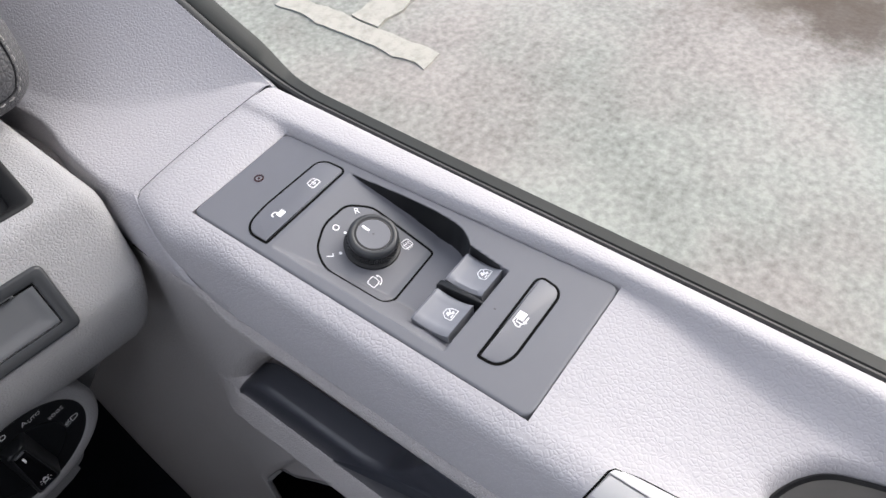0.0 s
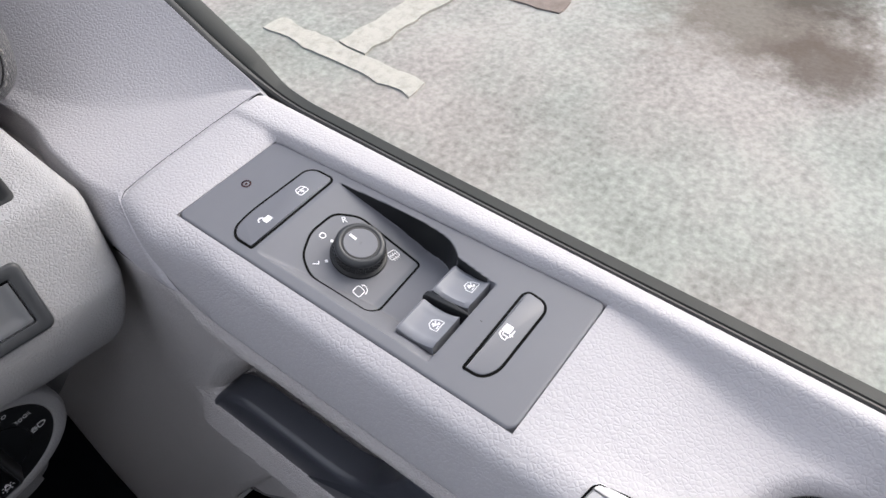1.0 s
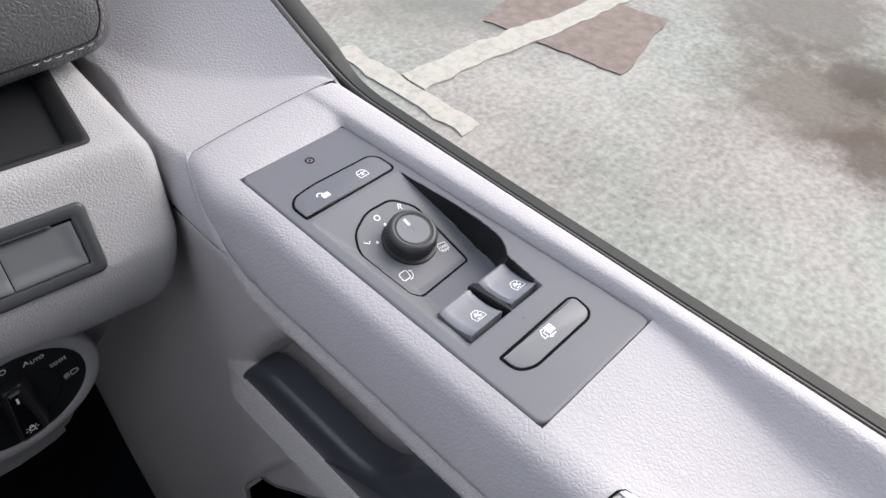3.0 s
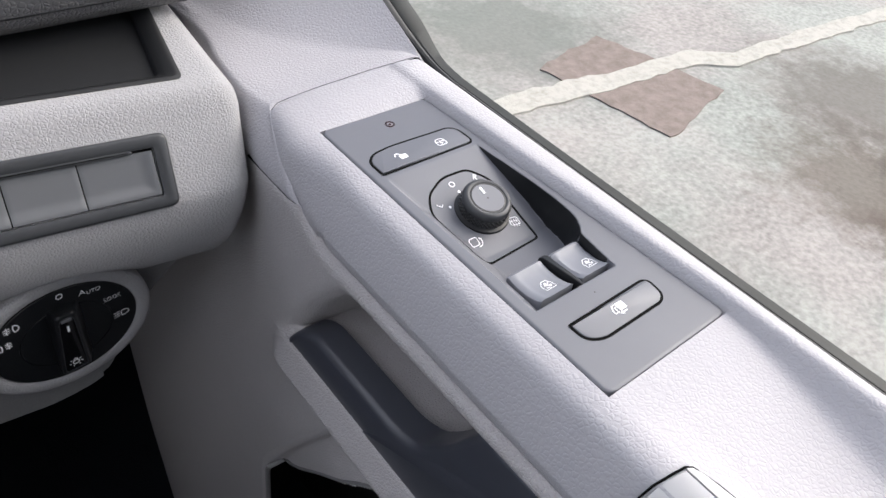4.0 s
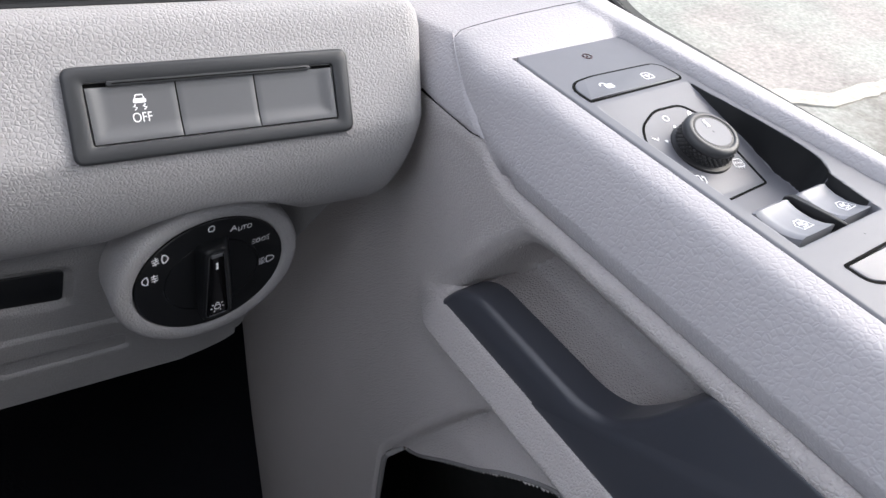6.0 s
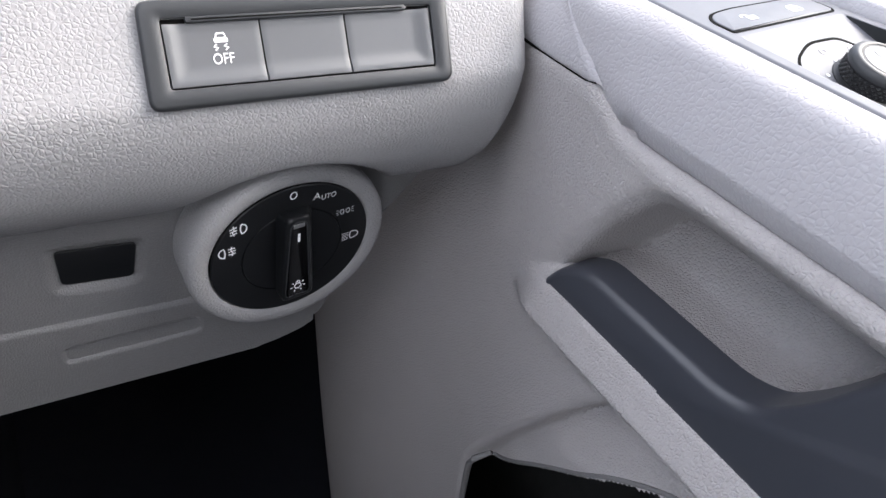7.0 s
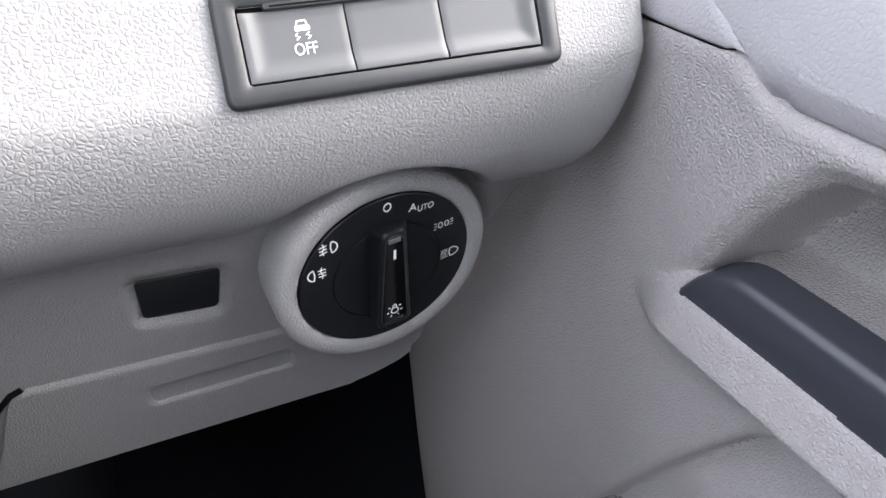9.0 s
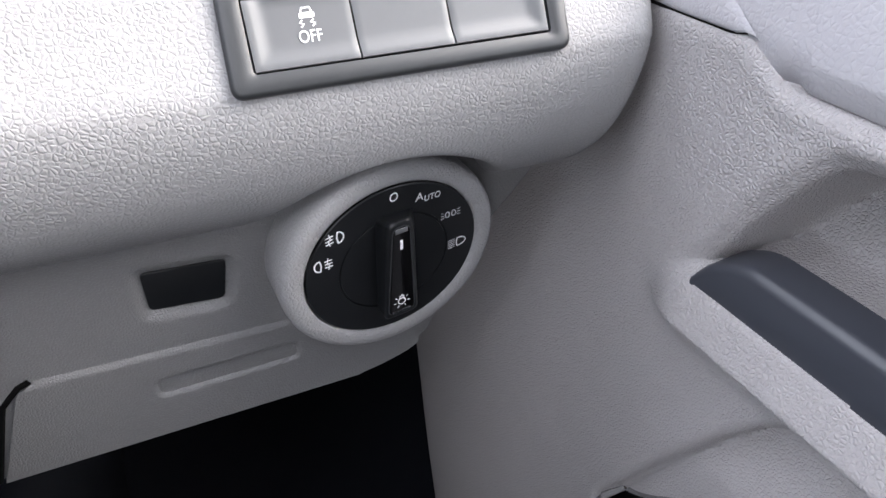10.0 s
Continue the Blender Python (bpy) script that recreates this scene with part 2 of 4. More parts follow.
def as_object(name, data, material, sharp=38, bevel=0.0, segments=3):
    verts, faces = data
    me = bpy.data.meshes.new(name)
    me.from_pydata([tuple(c * CM for c in v) for v in verts], [], [tuple(f) for f in faces])
    bm = bmesh.new()
    bm.from_mesh(me)
    bmesh.ops.recalc_face_normals(bm, faces=bm.faces)
    bm.to_mesh(me)
    bm.free()
    me.materials.append(material)
    me.polygons.foreach_set("use_smooth", [True] * len(me.polygons))
    me.set_sharp_from_angle(angle=radians(sharp))
    ob = new(name, me)
    if bevel:
        mod = ob.modifiers.new("edge", "BEVEL")
        mod.width, mod.segments, mod.limit_method, mod.angle_limit = bevel * CM, segments, "ANGLE", radians(35)
    return ob


def part(name, data, material, parent, label="", sharp=38, bevel=0.0, segments=3):
    ob = as_object(name, data, material, sharp, bevel, segments)
    ob.parent = parent
    if parent.parent is None:
        ob.matrix_parent_inverse = Matrix.Translation(-parent.location)
    if label:
        tagged(ob, label)
    return ob


def grid(nu, nv, fn):
    """An open sheet of (nu + 1) x (nv + 1) points fn(i, j)."""
    verts = [tuple(fn(i, j)) for j in range(nv + 1) for i in range(nu + 1)]
    w = nu + 1
    faces = [(j * w + i, j * w + i + 1, (j + 1) * w + i + 1, (j + 1) * w + i) for j in range(nv) for i in range(nu)]
    return verts, faces


def rings(loops, closed=True, caps=True):
    """A skin over loops of equal length."""
    n = len(loops[0])
    verts = [tuple(p) for loop in loops for p in loop]
    faces = []
    for k in range(len(loops) - 1):
        for i in range(n if closed else n - 1):
            a, b = k * n + i, k * n + (i + 1) % n
            faces.append((a, b, b + n, a + n))
    if caps and closed:
        faces.append(tuple(range(n)))
        faces.append(tuple((len(loops) - 1) * n + i for i in range(n)))
    return verts, faces


def join(*pieces):
    verts, faces = [], []
    for v, f in pieces:
        base = len(verts)
        verts += list(v)
        faces += [tuple(i + base for i in face) for face in f]
    return verts, faces


def prism(outline, place, low, high, inset=0.0):
    """A 2D outline carried by place(u, v, height) from low to high; inset rounds the upper edge."""
    loops = [[place(u, v, low) for u, v in outline]]
    if inset:
        for a in (0, 30, 60, 90):
            k = inset * (1 - math.cos(radians(a)))
            loops.append([place(u, v, high - inset + inset * math.sin(radians(a))) for u, v in shrink(outline, k)])
    else:
        loops.append([place(u, v, high) for u, v in outline])
    return rings(loops)


def shrink(outline, d):
    """The outline moved inwards by d (negative: outwards); anticlockwise order assumed or mended."""
    area = sum(a[0] * b[1] - b[0] * a[1] for a, b in zip(outline, outline[1:] + outline[:1]))
    s = 1 if area > 0 else -1
    out, n = [], len(outline)
    for i in range(n):
        p, q, r = (Vector(outline[(i + k) % n]) for k in (-1, 0, 1))
        e1, e2 = (q - p), (r - q)
        if e1.length < 1e-9 or e2.length < 1e-9:
            out.append(tuple(q))
            continue
        e1.normalize(), e2.normalize()
        n1, n2 = Vector((-e1.y, e1.x)) * s, Vector((-e2.y, e2.x)) * s
        m = n1 + n2
        m = m / max(0.35, m.length_squared / 2)
        out.append(tuple(q + m * d))
    return out


def rounded(points, radius, steps=5):
    """A polygon with rounded corners; radius may be one number or one for each corner."""
    out, n = [], len(points)
    for i in range(n):
        r = radius[i] if isinstance(radius, (list, tuple)) else radius
        p, q, s = (Vector(points[(i + k) % n]) for k in (-1, 0, 1))
        a, b = (p - q), (s - q)
        cut = min(r, 0.49 * a.length, 0.49 * b.length)
        if cut < 1e-6:
            out.append(tuple(q))
            continue
        a, b = q + a.normalized() * cut, q + b.normalized() * cut
        for k in range(steps + 1):
            t = k / steps
            out.append(tuple(a * (1 - t) ** 2 + q * 2 * t * (1 - t) + b * t * t))
    return out


def band(outline, width, place, low, high):
    """A closed strip of the given width inside an outline."""
    inner = shrink(outline, width)
    loops = [[place(u, v, low) for u, v in outline], [place(u, v, high) for u, v in outline],
             [place(u, v, high) for u, v in inner], [place(u, v, low) for u, v in inner]]
    return rings(loops, caps=False)


def stroke(points, width, closed=False):
    """A flat ribbon along 2D points, as a list of quads."""
    pts = [Vector(p) for p in points]
    n = len(pts)
    left, right = [], []
    for i in range(n):
        a = pts[(i - 1) % n] if closed or i else pts[i]
        b = pts[(i + 1) % n] if closed or i < n - 1 else pts[i]
        d = (b - a).normalized() if (b - a).length else Vector((1, 0))
        m = Vector((-d.y, d.x)) * width / 2
        left.append(pts[i] + m), right.append(pts[i] - m)
    count = n if closed else n - 1
    return [[left[i], left[(i + 1) % n], right[(i + 1) % n], right[i]] for i in range(count)]


def arc(cx, cy, r, a0, a1, steps=10, ry=None):
    return [(cx + r * math.cos(radians(a0 + (a1 - a0) * k / steps)), cy + (ry or r) * math.sin(radians(a0 + (a1 - a0) * k / steps))) for k in range(steps + 1)]


def print_on(polys, place, low=0.0, high=0.012):
    """Thin raised print from flat polygons."""
    return join(*[rings([[place(u, v, low) for u, v in poly], [place(u, v, high) for u, v in poly]]) for poly in polys])


def words(text, size, place, width=None, shear=0.0):
    """Raised lettering with the built-in font, centred; place(u, v, h)."""
    curve = bpy.data.curves.new("lettering", "FONT")
    curve.body, curve.size, curve.align_x, curve.align_y, curve.shear = text, size, "CENTER", "CENTER", shear
    curve.extrude = 0.006
    ob = bpy.data.objects.new("lettering", curve)
    scene.collection.objects.link(ob)
    me = bpy.data.meshes.new_from_object(ob.evaluated_get(bpy.context.evaluated_depsgraph_get()))
    k = 1.0
    if width:
        xs = [v.co.x for v in me.vertices]
        k = width / (max(xs) - min(xs))
    data = ([place(v.co.x * k, v.co.y, 0.006 + v.co.z) for v in me.vertices], [tuple(p.vertices) for p in me.polygons])
    bpy.data.objects.remove(ob)
    bpy.data.curves.remove(curve)
    bpy.data.meshes.remove(me)
    return data


def smooth(a, b, x):
    t = min(1.0, max(0.0, (x - a) / (b - a)))
    return t * t * (3 - 2 * t)


def between(x, table):
    """Straight-line reading of a small table of (x, value)."""
    if x <= table[0][0]:
        return table[0][1]
    for (a, va), (b, vb) in zip(table, table[1:]):
        if x <= b:
            return va + (vb - va) * (x - a) / (b - a)
    return table[-1][1]


def curve_through(points, steps=8):
    """A smooth line through points of any dimension."""
    pts = [Vector(p) for p in points]
    out = []
    for i in range(len(pts) - 1):
        p0, p1, p2, p3 = pts[max(0, i - 1)], pts[i], pts[i + 1], pts[min(len(pts) - 1, i + 2)]
        for k in range(steps):
            t = k / steps
            out.append(0.5 * ((2 * p1) + (p2 - p0) * t + (2 * p0 - 5 * p1 + 4 * p2 - p3) * t * t + (3 * p1 - p0 - 3 * p2 + p3) * t ** 3))
    return [tuple(p) for p in out] + [tuple(pts[-1])]


def tube(points, radius, sides=8):
    loops = []
    pts = [Vector(p) for p in points]
    for i, p in enumerate(pts):
        d = (pts[min(i + 1, len(pts) - 1)] - pts[max(i - 1, 0)]).normalized()
        a = d.cross(Vector((0.31, 0.17, 0.93))).normalized()
        b = d.cross(a)
        loops.append([p + (a * math.cos(2 * math.pi * k / sides) + b * math.sin(2 * math.pi * k / sides)) * radius for k in range(sides)])
    return rings(loops)


def inside_depth(y, z, outline):
    """Distance to the outline of a 2D polygon: positive inside."""
    best, inside, n = 1e9, False, len(outline)
    for i in range(n):
        ay, az = outline[i]
        by, bz = outline[(i + 1) % n]
        dy, dz = by - ay, bz - az
        t = max(0, min(1, ((y - ay) * dy + (z - az) * dz) / (dy * dy + dz * dz + 1e-12)))
        d = math.hypot(y - ay - t * dy, z - az - t * dz)
        best = min(best, d)
        if (az > z) != (bz > z) and y < ay + (z - az) / (bz - az) * dy:
            inside = not inside
    return best if inside else -best


# ---------------------------------------------------------------- ground outside
GZ = -115.0
ground = tagged(as_object("ground", grid(40, 40, lambda i, j: (-6000 + 300 * i, -6000 + 300 * j, GZ)), M_ASPHALT),
                "worn grey asphalt of a car park", "ground", kind="structure")


def flat_slab(name, outline, material, rise, label, category, wobble=0.0):
    pts = []
    n = len(outline)
    for i in range(n):
        a, b = Vector(outline[i]), Vector(outline[(i + 1) % n])
        steps = max(1, int((b - a).length / 4))
        for k in range(steps):
            p = a.lerp(b, k / steps)
            q = Vector((noise.noise((p.x * 0.13, p.y * 0.13, 3.1)), noise.noise((p.x * 0.13, p.y * 0.13, 9.7))))
            pts.append(tuple(p + q * wobble))
    ob = as_object(name, prism(pts, lambda u, v, h: (u, v, GZ + h), -0.5, rise), material)
    return tagged(ob, label, category, kind="structure")


flat_slab("road_marking", [(129, 177), (137, 177), (137, 113), (128, 113)], M_LINE, 0.5, "faded white painted bay stroke on the asphalt", "road marking", 2.2)
flat_slab("road_marking", [(137.4, 150), (173, 148), (208, 142), (259, 138), (275, 126), (334, 124), (385, 119), (520, 100), (515, 92), (371, 110), (324, 115), (268, 118.5), (251, 128), (203, 132), (170, 137), (137.4, 138)],
          M_LINE, 0.9, "faded white bay line running over asphalt repairs", "road marking", 2.2)
flat_slab("asphalt_patch", [(187, 158), (231, 166), (236, 148), (244, 110), (196, 99), (191, 134)], M_PATCH, 0.55, "reddish brown asphalt repair patch", "patch", 2.0)

# ---------------------------------------------------------------- cabin shell round the camera


def slab(name, corners, thickness, material, label, category="wall"):
    """A flat wall piece through four corners."""
    a, b, c, d = (Vector(p) for p in corners)
    n = (b - a).cross(d - a).normalized() * thickness
    data = rings([[a, b, c, d], [a + n, b + n, c + n, d + n]])
    return tagged(as_object(name, data, material), label, category, kind="structure")


# unseen roof pieces, left open in the middle for the added fill lamp
slab("ceiling", [(-150, -150, 70.5), (10, -150, 70.5), (10, -56, 70.5), (-150, -56, 70.5)], 4, M_LINING, "pale grey cloth roof lining behind the added roof opening", "ceiling")
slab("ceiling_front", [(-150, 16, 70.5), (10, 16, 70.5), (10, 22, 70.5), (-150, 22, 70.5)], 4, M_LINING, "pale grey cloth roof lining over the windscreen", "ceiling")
slab("ceiling_left", [(-150, -55.7, 70.5), (-103, -55.7, 70.5), (-103, 15.7, 70.5), (-150, 15.7, 70.5)], 4, M_LINING, "pale grey cloth roof lining beside the added roof opening", "ceiling")
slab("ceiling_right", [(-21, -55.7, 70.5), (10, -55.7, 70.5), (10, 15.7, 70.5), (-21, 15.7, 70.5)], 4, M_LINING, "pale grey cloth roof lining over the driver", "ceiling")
# unseen rear end, with an opening made up for the rear fill lamp
slab("wall_rear", [(-150, -150, -75), (10, -150, -75), (10, -150, 4), (-150, -150, 4)], 3, M_CLOTH, "plain grey rear end below an added opening", "wall")
slab("wall_rear_side", [(-76, -150, 4.3), (10, -150, 4.3), (10, -150, 58.7), (-76, -150, 58.7)], 3, M_CLOTH, "plain grey rear end behind the driver", "wall")
slab("wall_rear_upper", [(-150, -150, 59), (10, -150, 59), (10, -150, 70), (-150, -150, 70)], 3, M_CLOTH, "plain grey rear end over the added opening", "wall")
slab("wall_left", [(-150, -150, -75), (-150, 95, -75), (-150, 95, 2), (-150, -150, 2)], 3, M_CLOTH, "plain grey passenger door below its window", "wall")
slab("wall_left_rear", [(-150, -150, 2.3), (-150, -75, 2.3), (-150, -75, 69.7), (-150, -150, 69.7)], 3, M_CLOTH, "plain grey passenger side behind its window", "wall")
# unseen; reaches this far forward to cut the window light on the dash
slab("wall_right_rear", [(10.3, -150, -1.8), (10.3, -38, -1.8), (10.3, -38, 69.7), (10.3, -150, 69.7)], -3, M_CLOTH, "plain grey unseen wall behind the driver's window", "wall")
slab("door_header", [(10.3, -37.7, 60), (10.3, 26, 60), (10.3, 22, 69.7), (10.3, -37.7, 69.7)], -3, M_LINING, "plain grey roof rail over the driver's window", "wall")
slab("pillar_right", [(12.6, 72, 25), (12.6, 80, 25), (10.6, 30, 73), (10.6, 22.3, 73)], -4, M_LINING, "plain grey windscreen pillar", "pillar")
slab("pillar_left", [(-150, 88, 3), (-150, 96, 3), (-150, 30, 73), (-150, 22.3, 73)], 4, M_LINING, "plain grey windscreen pillar on the passenger side", "pillar")
slab("floor", [(-150, -150, -72), (10, -150, -72), (10, 95, -72), (-150, 95, -72)], 3, M_CARPET, "black carpeted cabin floor", "floor")
# unseen block, added to reflect light up under the dash lip
slab("bounce_floor", [(-150, -150, -40), (-30, -150, -40), (-30, -6, -40), (-150, -6, -40)], -30, M_CLOTH, "unseen grey raised block that bounces light onto the dash", "floor")
slab("wall_front", [(-150, 82, -75), (10, 82, -75), (10, 70, 0), (-150, 70, 0)], 3, M_CARPET, "dark footwell bulkhead", "wall")
slab("wall_side", [(9.9, -150, -75), (9.9, 82, -75), (9.9, 82, -1.9), (9.9, -150, -1.9)], -0.4, M_RUBBER, "outer door skin below the window", "wall")
# unseen blocker, keeps light from the left off lower dash and footwell
slab("shade_wall_left", [(-36, 13, -75), (-36, 82, -75), (-36, 82, 7), (-36, 13, 7)], 2, M_CARPET, "unseen dark wall that shades the lower dash and footwell", "wall")
# hidden wall, added only to darken the door's forward part
slab("dash_shade_wall", [(-4.8, 27, -8.8), (-4.8, 82, -8.8), (-4.8, 82, 1), (-4.8, 27, 1)], -1, M_CARPET, "unseen black wall that shades the door beyond the dash end", "wall")
# unseen dash slabs, added so windscreen light doesn't leak behind the dash
slab("dash_top", [(-150, 44, 9), (9, 44, 9), (12, 95, 5), (-150, 95, 5)], -3, M_HOOD, "unseen dark dash top that blocks windscreen light below it", "dashboard")
slab("dash_far_front", [(-150, 27, -12), (-70.2, 27, -12), (-70.2, 27, 9), (-150, 27, 9)], -17, M_HOOD, "unseen dark dash front that blocks light before the passenger", "dashboard")
slab("bonnet", [(-150, 95, 2), (14, 95, 2), (8, 190, -25), (-145, 190, -25)], 3, M_PAINT, "white van bonnet before the windscreen", "bonnet")

# ---------------------------------------------------------------- car door
door = thing("car_door", (4, 5, -70), "grey moulded plastic inner door with armrest and pull grip", "car door")


def outer_x(y):
    """Outer edge of the switch panel's seat."""
    return 7.0 - 0.044 * y if y > 0 else 7.0 - 0.03 * y * 0.2


CUP = rounded([(1.9, -8.0), (2.8, -7.6), (4.2, -8.2), (5.3, -9.2), (6.1, -11.5), (6.4, -29), (0.9, -29), (1.0, -12)], 1.0, 6)


def arm_section(y, recessed):
    dip = 0.9 * smooth(0.5, -9, y)
    lift = 0.0
    b = 0.06 * smooth(17.5, 12.5, y)
    inner = [(-0.8, -4.0), (-1.4, -3.92), (-1.74, -3.80), (-1.80, -3.66), (-1.97 - b, -2.92), (-1.96 - b, -2.80), (-1.48 - b * 0.3, -1.30), (-1.25, -0.58), (-1.08, -0.25), (-0.75, -0.05), (-0.03, 0.04)]
    full = [(-0.8, -4.0), (-1.16, -3.92), (-1.24, -3.80), (-1.46, -3.3), (-1.80, -2.62), (-1.87, -2.2), (-1.78, -1.05), (-1.60, -0.5), (-1.22, -0.17), (-0.6, 0.0), (-0.03, 0.04)]
    q = smooth(15.0, 19.5, y)
    inner = [(a[0] * (1 - q) + c[0] * q, a[1] * (1 - q) + c[1] * q) for a, c in zip(inner, full)]
    xo = outer_x(y)
    w = 1.1 * smooth(-0.5, -10, y)
    if recessed:
        seat = [(0.02, -2.4), (1.5, -2.5), (3.5, -2.5), (5.5, -2.5), (xo - 0.04, -2.4)]
    else:
        seat = [(0.3, 0.04 - 0.3 * dip), (1.5, 0.03 - dip * 0.8), (3.5, 0.03 - dip), (5.2 - w * 0.3, 0.03 - dip), (xo - 0.35 - w * 0.9, 0.03 - dip * 0.95)]
    rise = 0.34 * smooth(18.03, 18.7, y)
    if rise:
        seat = [(0.3, 0.06 + 0.1 * rise), (1.5, 0.05 + 0.5 * rise), (3.5, 0.05 + 0.85 * rise), (5.2, 0.05 + rise), (xo - 0.35, 0.06 + rise)]
    outer = [(xo + 0.02 - w * 0.5, 0.05 - dip * 0.6 + rise), (xo + 0.16 - w * 0.2, 0.26 - dip * 0.1 + rise * 0.5), (xo + 0.27, 0.44 + rise * 0.1), (xo + 0.42, 0.53), (xo + 0.7, 0.52), (8.0, 0.40), (8.45, 0.12), (8.72, -0.35), (8.8, -1.2), (8.8, -3.0)]
    fine = []
    for k in range(29):
        s = k / 28.0 * (len(seat) - 1)
        i = min(int(s), len(seat) - 2)
        fine.append((seat[i][0] + (seat[i + 1][0] - seat[i][0]) * (s - i), seat[i][1] + (seat[i + 1][1] - seat[i][1]) * (s - i)))
    if y < -6:
        fine = [(x, z - 2.2 * smooth(-0.1, 1.3, inside_depth(x, y, CUP))) for x, z in fine]
    return [(x, y, z) for x, z in inner + fine + outer]


def arm_mesh():
    stations = [(y, False) for y in [-60, -40, -32] + [-30 + 0.4 * k for k in range(65)] + [-4, -3, -2, -1.2, -0.6, -0.25, -0.03]]
    stations += [(-0.02, True)] + [(0.5 * k, True) for k in range(1, 36)] + [(18.02, True)]
    stations += [(18.03, False), (18.3, False), (18.8, False), (19.4, False), (20.0, False), (20.5, False), (20.95, False)]
    loops = []
    for y, hollow in stations:
        sec = arm_section(y, hollow)
        if y > 14.6:
            # the side ends on a line that climbs to the front corner
            low = between(y, [(14.6, -4.0), (15.6, -3.75), (16.6, -3.15), (17.4, -2.6), (19.3, -1.5), (20.4, -0.85), (21.0, -0.42)])
            side = [(p[0] + 0.5 * smooth(18, 21, y) * max(0, (0.6 - p[0]) / 2.4), p[2]) for p in sec[:10]]
            kept = []
            for k in range(8):
                z = low + (0.0 - low) * (k / 7.0) ** 0.8 - 0.02 * (7 - k) / 7
                kept.append((between(z, sorted([(q[1], q[0]) for q in side])), y, z))
            sec = [(kept[0][0] + 0.8, y, kept[0][2] - 0.1), (kept[0][0] + 0.12, y, kept[0][2] - 0.06)] + kept + sec[10:]
        loops.append(sec)
    last = loops[-1]
    for drop, fwd in ((0.03, 0.10), (0.10, 0.19), (0.24, 0.24), (0.8, 0.26), (2.5, 0.26)):
        loops.append([(x, 20.95 + fwd, z - drop if i > 1 else z) for i, (x, _, z) in enumerate(last)])
    return rings(loops, closed=False)


part("armrest", arm_mesh(), M_ARM, door, "pale grey leather-grained armrest cover", sharp=50)

# pull pocket and lower storage pocket, as outlines in y and z
PULL = rounded([(17.7, -11.88), (15.9, -8.7), (14.5, -6.6), (13.1, -4.95), (11.4, -4.72), (-30, -4.75), (-30, -11.88), (6, -11.88)], [0.3, 2, 2, 1.6, 1.2, 0, 0, 0], 4)
BIN = rounded([(20.2, -29.0), (17.2, -23.2), (14.6, -19.0), (12.6, -16.0), (11.2, -14.75), (9.8, -14.45), (-30, -14.45), (-30, -46), (21, -46)], [1.0, 2, 2, 1.0, 0.8, 0.8, 0, 0, 0], 4)

HOLE = rounded([(20.3, -29.0), (19.4, -28.3), (18.0, -27.1), (15.4, -24.4), (13.2, -22.3), (11.0, -20.3), (8, -18.6), (2, -18), (1, -44), (25, -44), (23, -33)], [0.1, 0.2, 0.5, 1, 1, 1, 1, 1, 0.5, 0.5, 0.5], 4)


def door_x(y, z):
    x = between(-z, [(3.6, -0.9), (3.7, -1.25), (3.8, -1.5), (3.9, -1.72), (4.02, -1.90), (4.16, -2.03), (4.35, -2.09), (4.6, -2.11), (5, -2.1), (8, -2.25), (12.0, -2.5)])
    if z < -11.9:
        low = between(-z, [(11.95, -2.5), (12.05, -2.72), (12.15, -2.80), (12.3, -2.88), (13.55, -3.44), (13.72, -3.46), (13.86, -3.36), (14.0, -3.0), (14.15, -2.76), (14.5, -2.66), (15.2, -2.62), (18, -2.8), (26, -3.35), (40, -3.4), (80, -2.4)])
        plain = between(-z, [(12.0, -2.5), (20, -2.9), (26, -3.2), (40, -3.2), (80, -2.4)])
        k = smooth(19.4, 16.9, y)
        x = low * k + plain * (1 - k)
    x += 0.8 * smooth(20, 25, y) * smooth(-18, -6, z) - 3.3 * smooth(22, 37, y) * smooth(-4, -26, z) + 1.6 * smooth(36.6, 38.2, y)
    d = inside_depth(y, z, PULL) if z > -14 else -9
    if d > -0.6 and z > -11.9:
        # rounded brow, then a hollow that leans back towards its top
        back = 3.4 + min(3.2, max(0.0, 0.55 * (z + 11.2) + 0.1))
        x += smooth(-11.95, -11.2, z) * (0.65 * smooth(-0.35, 0.8, d) + back * smooth(0.5, 1.15, d))
    if z < -14:
        d = inside_depth(y, z, BIN)
        if d > -1.2:
            x += 0.25 * smooth(-0.5, 0, d) + (1.0 + 1.8 * smooth(-22, -16, z)) * smooth(-0.02, 0.4, d) * (1 - smooth(0.30, 0.36, inside_depth(y, z, HOLE)))
    return x


